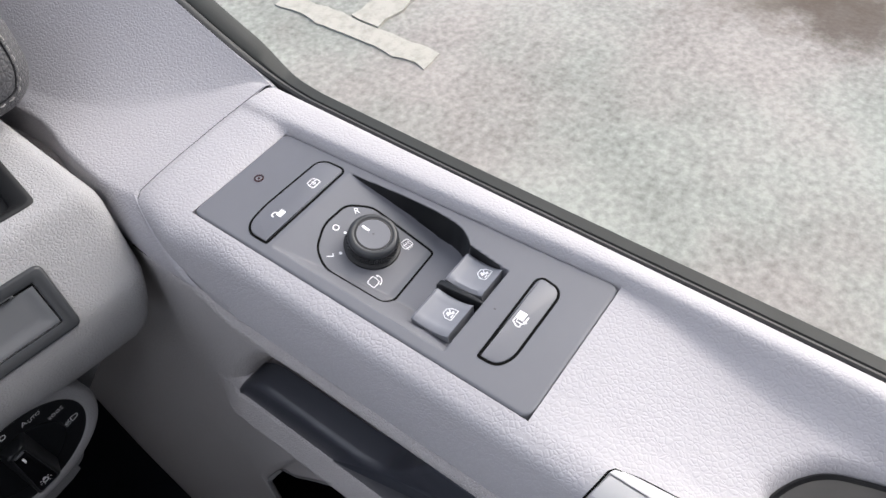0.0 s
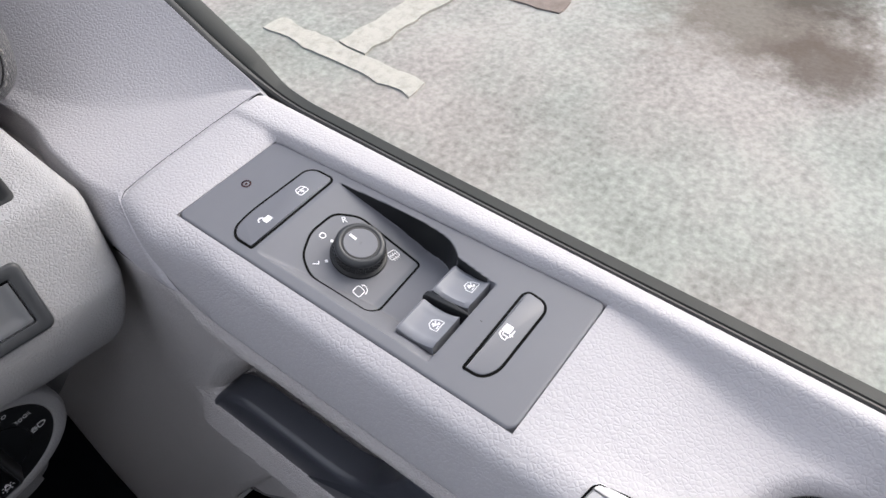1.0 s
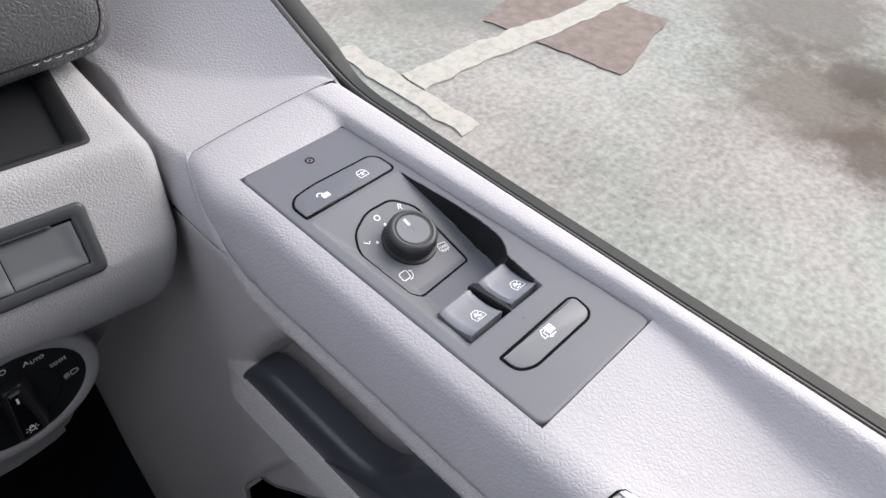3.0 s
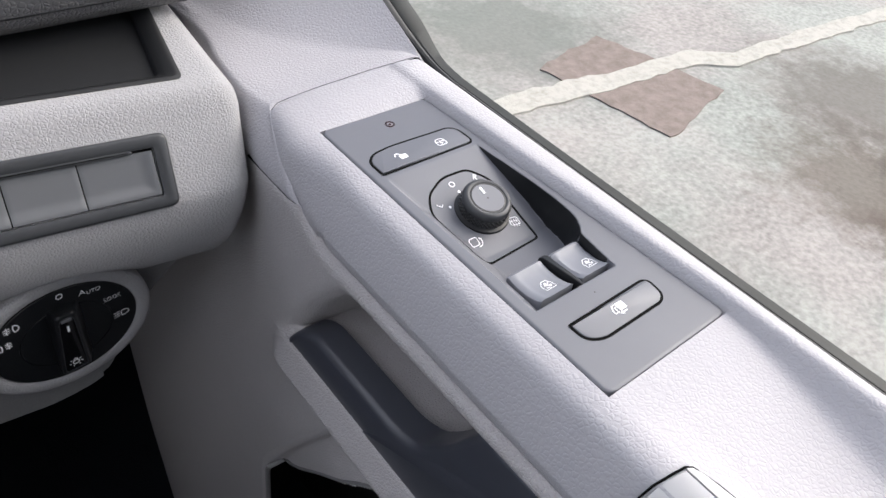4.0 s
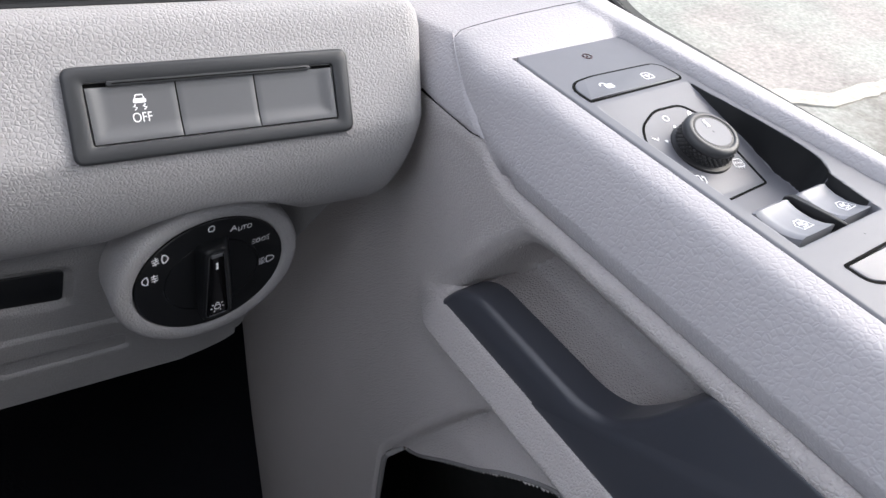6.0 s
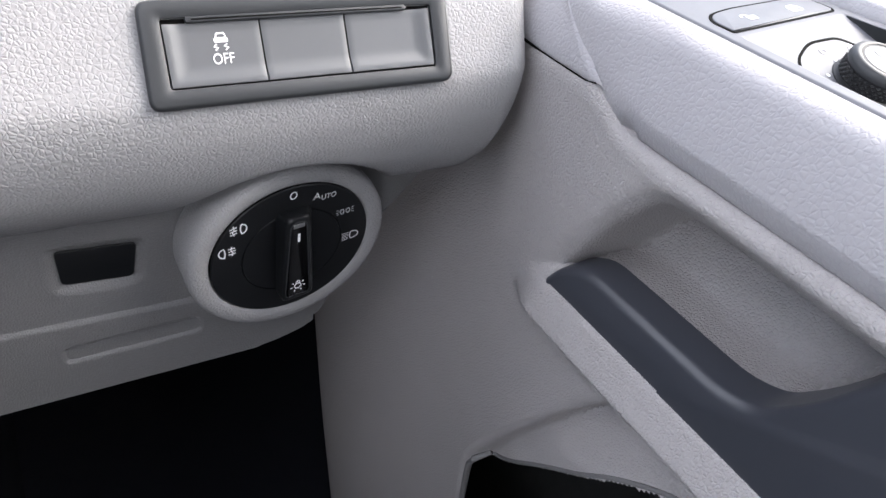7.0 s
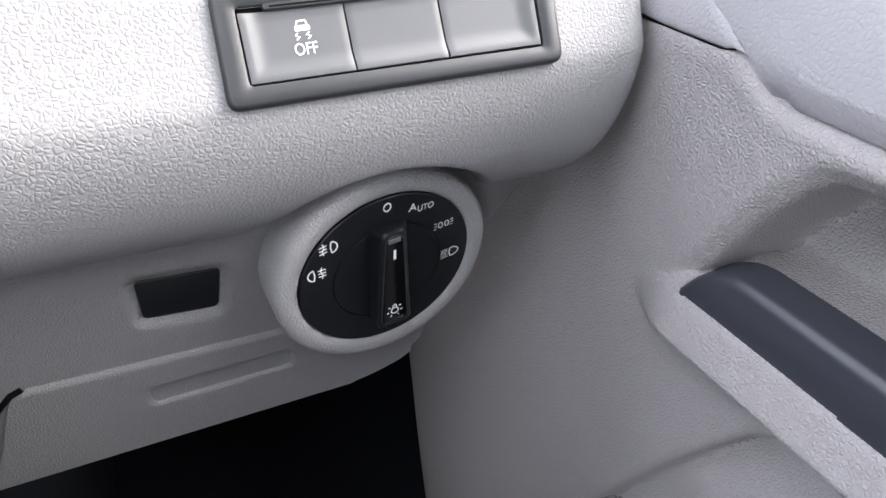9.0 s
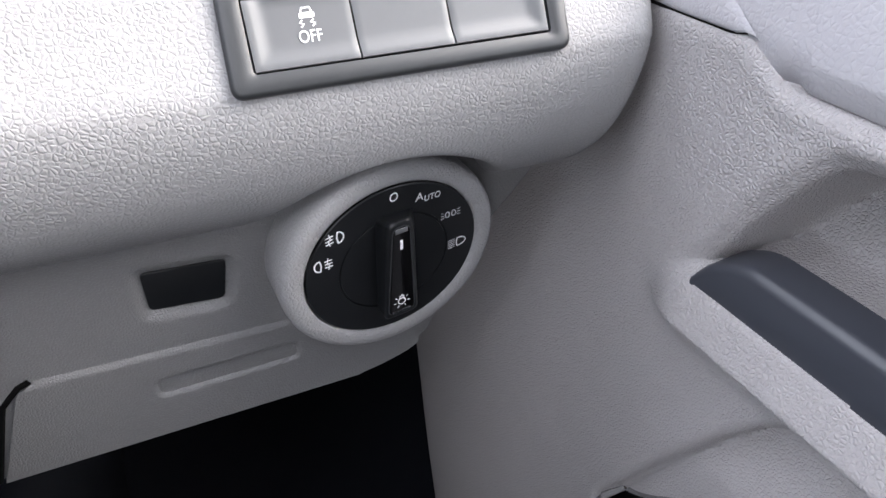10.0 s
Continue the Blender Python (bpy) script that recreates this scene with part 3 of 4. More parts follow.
def door_sheet():
    ys = [-60, -45, -32, -24, -18, -14] + [-11 + 0.2 * k for k in range(0, 166)] + [22.5 + 0.5 * k for k in range(28)] + [36.2, 36.6, 36.9, 37.2, 37.5, 37.8, 38.1, 38.3]
    zs = [-3.5, -3.62, -3.7, -3.78, -3.86, -3.95, -4.05, -4.15] + [-4.3 - 0.15 * k for k in range(90)] + [-17.9 - 0.14 * k for k in range(117)] + [-35, -38, -42, -48, -56, -66, -72]
    def place(i, j):
        y, z = ys[i], zs[j]
        zz = z
        if y > 14.8:
            # the upper edge climbs to meet the armrest's front corner
            up = 1.35 * smooth(14.8, 17.4, y)
            zz = z + up * smooth(-8.5, -3.6, z)
        return (door_x(y, z), y, zz)
    verts, faces = grid(len(ys) - 1, len(zs) - 1, place)
    open_at = [v[2] < -17.5 and 0 < v[1] < 26 and inside_depth(v[1], v[2], HOLE) > 0 and inside_depth(v[1], v[2], BIN) > 0.0 for v in verts]
    return verts, [f for f in faces if not all(open_at[k] for k in f)]


part("door_panel", door_sheet(), M_DOOR, door, "warm grey grained lower door panel with pull pocket", sharp=60)


def pocket_rim():
    upper = curve_through([(2, -18.05), (5, -18.3), (8, -18.7), (11.0, -20.35), (13.2, -22.35), (15.4, -24.45), (18.0, -27.15), (19.0, -27.95)], 6)
    front = [(19.3, -27.9), (19.8, -28.7), (20.15, -29.6), (20.28, -31.0), (20.45, -34.0), (20.7, -40.0), (20.95, -45.0)]
    return join(tube([(door_x(min(y, 18.2), max(z, -27.5)) + 0.05, y, z) for y, z in upper], 0.14, 8), tube([(door_x(y + 0.9, z) + (1.1 if z > -28 else 0.16), y - 0.05, z) for y, z in front], 0.2, 8))


part("pocket_rim", pocket_rim(), M_LOWER, door, "thin darker rim of the door pocket")


# the cover piece ahead of the armrest, up to the window's front corner
def corner_trim():
    crest = curve_through([(8.30, 20.7, 0.02), (8.50, 22.0, 0.50), (8.42, 24.5, 1.75), (8.45, 28.0, 3.35), (8.6, 34.0, 6.0), (9.4, 50.0, 13.5), (10.4, 70, 24)], 6)
    crease = curve_through([(8.3, 21.2, 0.38), (7.6, 22.6, 0.2), (5.6, 24.4, -0.05), (3.0, 27.4, -0.1), (1.5, 31.5, -0.1), (0.2, 40.0, 0.2), (-1.5, 60, 1.0)], 6)
    edge = curve_through([(-0.7, 21.2, -0.2), (-0.85, 22.6, -0.4), (-0.9, 24.4, -0.5), (-0.55, 27.4, -0.55), (0.15, 31.5, -0.55), (-0.6, 40.0, -0.3), (-2.5, 60, 0.4)], 6)
    loops = []
    for n, (a, b, c) in enumerate(zip(crest, crease, edge)):
        pull = 4.5 * max(0.0, 1 - n / 9.0)
        a, b, c = Vector(a), Vector(b), Vector(c)
        row = [a + Vector((0.35, 0, -1.2)), a + Vector((0.22, 0, -0.15)), a]
        w = (b - a)
        for t in (0.06, 0.2, 0.4, 0.6, 0.75, 0.86, 0.93):
            sag = 0.10 * math.sin(math.pi * t) * w.length
            row.append(a + w * t + Vector((0.1, -0.1, -0.35)) * sag)
        v = c - b
        row += [b + v * 0.03 + Vector((0, 0, 0.02)), b + v * 0.12, b + v * 0.3, b + v * 0.55, b + v * 0.8, c + Vector((0.2, 0, 0.06)), c]
        k = smooth(4, 14, n)
        reach = -2.07 * (1 - k) + (c.x - 0.4) * k
        foot = Vector((reach, c.y - pull, c.z * 0.2 - 2.62))
        for s in (0.1, 0.22, 0.36, 0.52, 0.7, 0.86, 0.96, 1.0):
            row.append(Vector((c.x + (foot.x - c.x) * (1 - (1 - s) ** 1.7), c.y - pull * s, c.z + (foot.z - c.z) * s ** 1.25)))
        row += [foot + Vector((0.04, 0, -0.07)), foot + Vector((0.2, 0, -0.1)), foot + Vector((1.2, 0, -0.1))]
        if n == 0:
            loops.append([tuple(p + Vector((0.13, -0.10, -0.03)) * smooth(0.3, -0.9, p.x)) for p in row])
            row = [p + Vector((0.0, 0.32, 0.10)) * smooth(0.3, -0.9, p.x) for p in row]
        loops.append([tuple(p) for p in row])
    return rings(loops, closed=False)


part("corner_trim", corner_trim(), M_ARM, door, "pale grey grained trim below the mirror corner", sharp=60)

# window weatherstrip along the sill and up the front pillar
SILL = [(8.95, -60, -0.35), (8.95, -10, -0.32), (8.9, 0, -0.3), (8.85, 10, -0.25), (8.85, 19.0, -0.15), (8.88, 20.6, 0.05), (8.76, 22.4, 0.72), (8.62, 24.5, 1.75), (8.65, 28.0, 3.35), (8.8, 34.0, 6.0), (9.6, 50, 13.5), (10.6, 70, 24)]


def strip(section):
    path = curve_through(SILL[:5], 3)[:-1] + curve_through(SILL[4:], 4)
    loops = []
    for i, p in enumerate(path):
        wide = 1 + 0.5 * smooth(20.5, 24, p[1])
        loops.append([(p[0] + dx * wide, p[1], p[2] + dz) for dx, dz in section])
    return rings(loops)


part("window_seal", strip([(-0.12, -1.5), (-0.12, -0.02), (0.0, 0.06), (0.14, 0.0), (0.2, -0.12), (0.22, -1.5)]), M_RUBBER, door, "black rubber window seal")
part("seal_cover", strip([(0.24, -1.5), (0.24, -0.16), (0.32, -0.08), (0.92, -0.14), (1.08, -0.32), (1.10, -1.5)]), M_SEALGREY, door, "dark grey sill channel cover")


# pull grip: a bar that swells into a broad face
def grip():
    outline = rounded([(17.3, -12.7), (17.1, -12.0), (16.4, -10.95), (15.1, -10.25), (12.3, -10.22), (7.8, -10.2), (6.4, -9.75), (5.0, -7.9), (3.2, -4.4), (-40, -4.1), (-40, -12.7), (6.6, -12.7), (12.9, -12.7)],
                      [0, 0.3, 0.8, 0.7, 0, 1.0, 1.2, 1.0, 0.5, 0, 0, 0, 0], 5)
    pts = []
    for a, b in zip(outline, outline[1:] + outline[:1]):
        n = max(1, int(math.dist(a, b) / 1.2))
        pts += [(a[0] + (b[0] - a[0]) * k / n, a[1] + (b[1] - a[1]) * k / n) for k in range(n)]
    def place(y, z, h):
        return (-2.66 - h + 0.27 * max(0.0, min(2.2, z + 12.1)), y, z)
    loops = [[place(y, z, -1.6) for y, z in pts]]
    for a in (0, 20, 40, 60, 75, 90):
        k = 0.34 * (1 - math.cos(radians(a)))
        loops.append([place(y, z, -0.31 + 0.36 * math.sin(radians(a))) for y, z in shrink(pts, k)])
    return rings(loops)


part("pull_grip", grip(), M_GRIP, door, "charcoal smooth plastic pull grip", sharp=50)


# black tube painting the shade in the gap under the trim's foot
part("trim_gap", tube([(-1.96, 16.95, -2.62), (-1.97, 17.6, -2.77), (-1.95, 19.5, -2.80), (-1.93, 21.6, -2.82)], 0.075), M_GAP, door)


# smooth cover over the armrest's rear edge
def edge_cover():
    prof = [(-1.97, -3.6), (-1.98, -2.9), (-1.96, -2.1), (-1.84, -1.4), (-1.58, -0.78), (-1.2, -0.34), (-0.78, -0.05), (-0.4, 0.1), (-0.18, 0.13)]
    loops = []
    for y in (-3.25, -3.33, -3.5, -4.2, -5.5, -8, -12, -20, -40):
        k = 0.0 if y > -3.3 else 1.0
        loops.append([(x + 0.14 * (1 - k), y - 0.05 + 0.09 * (8 - i), z - 0.14 * (1 - k)) for i, (x, z) in enumerate(prof)])
    return rings(loops, closed=False)


part("grip_cover", edge_cover(), M_SILVER, door, "smooth silver-grey plastic edge cover")


def cover_lip():
    loops = []
    for y in (-3.3, -3.4, -4.3, -6, -9, -14, -40):
        s = 0.28 * smooth(-2.8, -6, y)
        loops.append([(-0.10, y, -0.1), (-0.10, y, 0.12), (0.18 + s, y, 0.11), (0.22 + s, y, -0.1)])
    return rings(loops)


part("cover_lip", cover_lip(), M_SILVER, door, "pale inner lip of the edge cover", bevel=0.03)
part("cover_gap", tube([(-1.98, -2.5, -3.3), (-1.99, -2.6, -2.4), (-1.82, -2.8, -1.3), (-1.2, -2.98, -0.28), (-0.5, -3.18, 0.10), (-0.08, -3.25, 0.1), (0.14, -3.4, 0.08), (0.34, -4.3, 0.04), (0.5, -6.0, -0.02), (0.52, -14, -0.3)], 0.045), M_GAP, door)
part("armrest_seam", tube([(-0.9, 21.1, -0.30), (-0.45, 21.2, 0.0), (0.3, 21.22, 0.10), (2, 21.22, 0.24), (5, 21.22, 0.37), (7.9, 21.2, 0.42)], 0.014), M_GAP, door)


# dark hand recess in the armrest behind the switch panel
def cup():
    loops = []
    for grow, dz in ((-0.35, -0.60), (-0.45, -0.45), (-0.60, -0.62), (-0.8, -1.1), (-1.2, -1.9), (-1.8, -2.12)):
        loops.append([(u, v, 0.03 - 0.9 * smooth(0.5, -9, v) + dz) for u, v in shrink(CUP, -grow)])
    return rings(loops)


part("hand_recess", cup(), M_TRAY, door, "dark moulded hand recess in the armrest")

# ---------------------------------------------------------------- switch panel in the armrest
panel = thing("switch_panel", (3.5, 9, -2.3), "dark grey driver's switch panel set into the armrest", "switch panel")
WALL = [(4.2, 5.15), (6.3, 5.42), (6.7, 5.75), (7.1, 5.98), (7.6, 6.10), (8.5, 6.16), (10.0, 6.12), (11.5, 6.02), (12.8, 5.88), (13.6, 5.86)]


def panel_z(x, y):
    depth = between(y, [(4.15, 0.0), (4.45, 1.45), (8.35, 1.45), (13.5, 0.0)])
    if depth <= 0:
        return 0.0
    ramp_in = (x - 0.55) * 0.95
    ramp_out = (between(y, WALL) - x) * 6.0
    ramp = min(ramp_in, ramp_out)
    if ramp <= 0:
        return 0.0
    k = 0.10
    h = max(k - abs(depth - ramp), 0) / k
    return -max(0.0, min(depth, ramp) - h * h * k / 4)


def panel_mesh():
    nx, ny = 110, 260
    def place(i, j):
        y = 18.0 * j / ny
        s = i / nx
        r = 0.4
        e = max(0.0, r - y, y - (18.0 - r))
        cut = r - math.sqrt(max(0, r * r - e * e))
        lo, hi = cut, 7.0 - 0.044 * y - cut
        x = lo + (hi - lo) * s
        edge = min(x - lo, hi - x, y + 0.02, 18.02 - y)
        return (x, y, 0.10 + panel_z(x, y) - 0.07 * (1 - smooth(0, 0.08, edge)))
    verts, faces = grid(nx, ny, place)
    w = nx + 1
    border = [i for i in range(nx + 1)] + [j * w + nx for j in range(1, ny + 1)] + [ny * w + i for i in range(nx - 1, -1, -1)] + [j * w for j in range(ny - 1, 0, -1)]
    base = len(verts)
    verts += [(verts[k][0], verts[k][1], -2.3) for k in border]
    n = len(border)
    faces += [(border[i], border[(i + 1) % n], base + (i + 1) % n, base + i) for i in range(n)]
    return verts, faces


part("panel_plate", panel_mesh(), M_PANEL, panel, sharp=42)


# separate black sheet just inside the basin's outer side
def basin_wall_sheet():
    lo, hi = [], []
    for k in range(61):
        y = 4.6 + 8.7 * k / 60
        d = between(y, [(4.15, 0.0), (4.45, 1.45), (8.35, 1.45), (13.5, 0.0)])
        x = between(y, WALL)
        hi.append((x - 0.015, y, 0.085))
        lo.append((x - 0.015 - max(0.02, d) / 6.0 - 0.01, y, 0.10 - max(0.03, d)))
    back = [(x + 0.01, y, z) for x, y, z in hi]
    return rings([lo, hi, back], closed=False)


part("basin_wall_sheet", basin_wall_sheet(), M_BLACK, panel, "smooth black sheet over the switch basin's outer wall")


def on_panel(u, v, h):
    return (u, v, 0.10 + panel_z(u, v) + h)


def fine_outline(points, step=0.25):
    out = []
    for a, b in zip(points, points[1:] + points[:1]):
        n = max(1, int(math.dist(a, b) / step))
        out += [(a[0] + (b[0] - a[0]) * k / n, a[1] + (b[1] - a[1]) * k / n) for k in range(n)]
    return out


def panel_button(name, outline, gap_label, label):
    outline = fine_outline(outline)
    # raised black strip in place of the shaded groove round the button
    part(gap_label, band(outline, 0.12, on_panel, -0.05, 0.014), M_GAP, panel)
    return part(name, prism(shrink(outline, 0.12), on_panel, -0.05, 0.045, 0.03), M_BUTTON, panel, label, sharp=60)


lock_button = panel_button("lock_button", rounded([(0.50, 13.70), (5.72, 13.70), (5.92, 13.95), (5.87, 14.95), (5.5, 15.34), (2.0, 15.46), (0.95, 15.3), (0.48, 14.8)], [0.15, 0.2, 0.2, 0.5, 0.3, 0.5, 0.4, 0.4]), "button_gap", "dark grey door lock rocker button")
door_button = panel_button("door_button", rounded([(1.06, 3.00), (5.42, 3.05), (5.70, 2.82), (5.60, 2.02), (5.2, 1.72), (1.75, 1.70), (1.08, 2.1)], [0.15, 0.2, 0.2, 0.4, 0.3, 0.4, 0.4]), "button_gap", "dark grey sliding door button")

PAD = fine_outline(rounded([(1.30, 8.05), (1.55, 7.88), (5.02, 8.05), (5.15, 8.3), (5.15, 11.6), (4.4, 12.55), (2.9, 12.6), (1.75, 12.05), (1.25, 11.2)], [0.2, 0.2, 0.2, 0.2, 0.4, 0.4, 0.4, 0.4, 0.4]))
# black strip in place of the shaded groove round the pad
part("mirror_pad_gap", band(PAD, 0.10, on_panel, -0.05, 0.016), M_GAP, panel)


# mirror adjuster knob
def turned(profile, centre, axis, sides=48, ribs=0.0, rib_rows=()):
    """A lathe body: profile of (radius, height) about an axis through centre."""
    ax = Vector(axis).normalized()
    a = ax.cross(Vector((0, 1, 0.13))).normalized()
    b = ax.cross(a)
    c = Vector(centre)
    loops = []
    for k, (r, h) in enumerate(profile):
        loop = []
        for i in range(sides):
            rr = r + (ribs * (1 if (i + (k % 2)) % 2 else -1) if k in rib_rows else 0)
            loop.append(tuple(c + (a * math.cos(2 * math.pi * i / sides) + b * math.sin(2 * math.pi * i / sides)) * rr + ax * h))
        loops.append(loop)
    return rings(loops)


KNOB_C = (3.58, 10.40, -0.84)
KNOB_AX = (0.0, -0.24, 0.97)
knob = part("mirror_knob", turned([(1.30, -0.35), (1.30, 0.06), (1.27, 0.12), (1.18, 0.15), (1.12, 0.18), (1.09, 0.60), (1.11, 0.63), (1.12, 0.72), (1.10, 0.83), (1.04, 0.91), (0.98, 0.95), (0.90, 0.96)], KNOB_C, KNOB_AX, 72), M_KNOB, panel, "round black knob with knurled side", sharp=30)


def knurl():
    out = []
    c, rows, sides = Vector(KNOB_C), 4, 34
    ax = Vector(KNOB_AX).normalized()
    ea = ax.cross(Vector((0, 1, 0))).normalized()
    eb = ax.cross(ea)
    for r in range(rows):
        h = 0.25 + 0.105 * r
        for i in range(sides):
            a = 2 * math.pi * (i + 0.5 * (r % 2)) / sides
            e = math.pi / sides * 0.85
            def at(angle, radius, height):
                return tuple(c + (ea * math.cos(angle) + eb * math.sin(angle)) * radius + ax * height)
            out.append(([at(a - e, 1.10, h), at(a, 1.10, h - 0.06), at(a + e, 1.10, h), at(a, 1.10, h + 0.06), at(a, 1.19, h)], [(0, 1, 4), (1, 2, 4), (2, 3, 4), (3, 0, 4)]))
    return join(*out)


tagged(part("knurling", knurl(), M_KNOB, knob, "rows of small raised grip points", sharp=5), kind="stuff")
part("knob_cap", turned([(0.76, 0.90), (0.76, 0.95), (0.74, 0.972), (0.5, 0.965), (0.05, 0.96)], KNOB_C, KNOB_AX, 48), M_BUTTON, knob, "dark grey dished knob top")
part("knob_rim", turned([(1.115, 0.66), (1.135, 0.74), (1.125, 0.84), (1.07, 0.93), (0.98, 0.985), (0.89, 0.99), (0.84, 0.96), (0.83, 0.90)], KNOB_C, KNOB_AX, 72), M_BEZEL, knob, "dark grey rounded knob rim", sharp=60)
# black ring in place of the shaded groove round the cap
part("knob_ring", turned([(0.83, 0.91), (0.83, 0.93), (0.77, 0.93), (0.77, 0.91)], KNOB_C, KNOB_AX, 48), M_GAP, knob)
part("knob_mark", print_on([[(-0.06, 0.25), (0.06, 0.25), (0.06, 0.62), (-0.06, 0.62)]], lambda u, v, h: tuple(Vector(KNOB_C) + Vector((u, v * 0.97, v * 0.24)) + Vector(KNOB_AX).normalized() * (0.972 + h))), M_WHITE, knob, "white pointer mark")


# window switches with a fin between them
def rocker(x0, x1, y0, y1):
    ny, nx = 16, 10
    def place(i, j):
        s, t = i / nx, j / ny
        e = 0.10 * max(0, 1 - min(s, 1 - s) / 0.12) ** 2
        z = between(t, [(0, -0.10), (0.15, -0.26), (0.4, -0.39), (0.7, -0.41), (0.88, -0.35), (0.95, -0.29), (1.0, -0.36)])
        rim = 0.045 * math.exp(-((min(s, 1 - s, 1 - t) - 0.09) / 0.05) ** 2)
        return (x0 + (x1 - x0) * s, y0 + (y1 - y0) * t, 0.10 + z - e * 0.5 + rim)
    verts, faces = grid(nx, ny, place)
    w = nx + 1
    border = list(range(nx + 1)) + [j * w + nx for j in range(1, ny + 1)] + [ny * w + i for i in range(nx - 1, -1, -1)] + [j * w for j in range(ny - 1, 0, -1)]
    base, n = len(verts), len(border)
    verts += [(verts[k][0], verts[k][1] - (0.12 if verts[k][1] > y1 - 0.05 else 0), -1.6) for k in border]
    faces += [(border[i], border[(i + 1) % n], base + (i + 1) % n, base + i) for i in range(n)]
    return verts, faces


win_left = part("window_switch", rocker(1.22, 3.02, 4.45, 6.32), M_SWITCH, panel, "grey dished window switch", sharp=40)
win_right = part("window_switch", rocker(3.58, 5.22, 4.45, 6.32), M_SWITCH, panel, "grey dished window switch", sharp=40)
part("switch_well", rings([[(1.12, 4.38, -1.5), (5.34, 4.38, -1.5), (5.34, 6.36, -1.5), (1.12, 6.36, -1.5)], [(1.12, 4.36, -1.2), (5.34, 4.36, -1.2), (5.34, 6.36, -1.34), (1.12, 6.36, -1.34)]]), M_GAP, panel)
part("switch_fin", rings([[(3.08, 6.52, -1.4), (3.52, 6.52, -1.4), (3.46, 6.45, -0.30), (3.14, 6.45, -0.30)], [(3.08, 6.3, -1.4), (3.54, 6.3, -1.4), (3.44, 6.25, -0.16), (3.16, 6.25, -0.16)],
                          [(3.1, 5.0, -1.4), (3.52, 5.0, -1.4), (3.40, 5.0, -0.02), (3.2, 5.0, -0.02)], [(3.22, 3.55, -0.2), (3.34, 3.55, -0.2), (3.31, 3.55, 0.11), (3.25, 3.55, 0.11)]]), M_KNOB, panel, "dark raised fin between the window switches", bevel=0.03)
part("indicator_lamp", turned([(0.24, -0.03), (0.24, 0.02), (0.17, 0.03), (0.15, -0.02), (0.10, -0.03), (0.06, 0.015), (0.01, 0.03)], (3.2, 16.9, 0.10), (0, 0, 1), 24), M_LED, panel, "small dark red indicator lens")


# printed symbols; each drawn in a box about one unit wide
def symbol(polys, cx, cy, size, turn=0.0):
    c, s = math.cos(radians(turn)), math.sin(radians(turn))
    return [[(cx + size * (p[0] * c - p[1] * s), cy + size * (p[0] * s + p[1] * c)) for p in poly] for poly in polys]


LOCK = stroke(rounded([(-0.55, -0.5), (0.55, -0.5), (0.55, 0.12), (0.36, 0.5), (-0.36, 0.5), (-0.55, 0.12)], [0.14, 0.14, 0.08, 0.16, 0.16, 0.08]), 0.085, True) + stroke([(-0.5, 0.08), (0.5, 0.08)], 0.08) + stroke([(0, -0.36), (0, 0.26)], 0.08) + stroke([(-0.22, -0.16), (0.22, -0.16)], 0.075)
UNLOCK = [rounded([(-0.25, -0.5), (0.6, -0.5), (0.6, 0.15), (-0.25, 0.15)], 0.12)] + stroke(arc(-0.3, 0.15, 0.32, -10, 190), 0.13)
WINDOW = stroke([(-0.5, -0.45), (0.5, -0.45), (0.5, 0.1), (0.25, 0.48), (-0.2, 0.48), (-0.5, 0.1)], 0.07, True) + [[(-0.28, -0.02), (0.05, -0.02), (0.05, 0.30), (-0.1, 0.30)], [(0.0, -0.05), (0.36, -0.05), (0.18, -0.32)], [(-0.1, -0.02), (0.3, 0.3), (0.34, 0.22), (-0.02, -0.1)]] + stroke([(-0.3, -0.28), (0.02, -0.28)], 0.09)
VAN = [rounded([(-0.05, -0.20), (0.62, -0.20), (0.62, 0.42), (-0.05, 0.42)], 0.08)] + stroke([(-0.10, 0.38), (-0.34, 0.38), (-0.58, 0.02), (-0.58, -0.24), (-0.36, -0.24)], 0.09) + stroke([(-0.28, -0.34), (-0.28, 0.18), (-0.08, 0.18)], 0.07) + stroke([(-0.02, -0.38), (0.40, -0.38)], 0.10) + [[(-0.26, -0.38), (-0.02, -0.54), (-0.02, -0.22)]]
HEAT = stroke(rounded([(-0.5, -0.3), (0.5, -0.3), (0.42, 0.45), (-0.42, 0.45)], 0.2), 0.07, True) + [q for k in (-0.25, 0, 0.25) for q in stroke([(k, -0.5), (k + 0.06, -0.2), (k - 0.04, 0.0), (k + 0.04, 0.28)], 0.05)] + stroke([(-0.4, 0.08), (0.4, 0.08)], 0.05)
FOLD = stroke(rounded([(-0.55, -0.3), (0.25, -0.3), (0.3, 0.45), (-0.5, 0.45)], 0.2), 0.075, True) + stroke(arc(0.12, 0.02, 0.5, -100, 20), 0.075) + [[(0.5, 0.32), (0.72, 0.1), (0.44, 0.12)]]


def on_button(u, v, h):
    return (u, v, 0.148 + panel_z(u, v) + h)


def on_pad(u, v, h):
    return (u, v, 0.112 + panel_z(u, v) + h)


def on_rocker(x0, x1, y0, y1):
    def place(u, v, h):
        t = (v - y0) / (y1 - y0)
        z = between(t, [(0, -0.10), (0.15, -0.26), (0.4, -0.39), (0.7, -0.41), (0.88, -0.35), (0.95, -0.29), (1.0, -0.36)])
        return (u, v, 0.105 + z + h)
    return place


part("lock_symbol", print_on(symbol(LOCK, 4.38, 14.47, 0.46), on_button), M_WHITE, lock_button, "white padlock symbol")
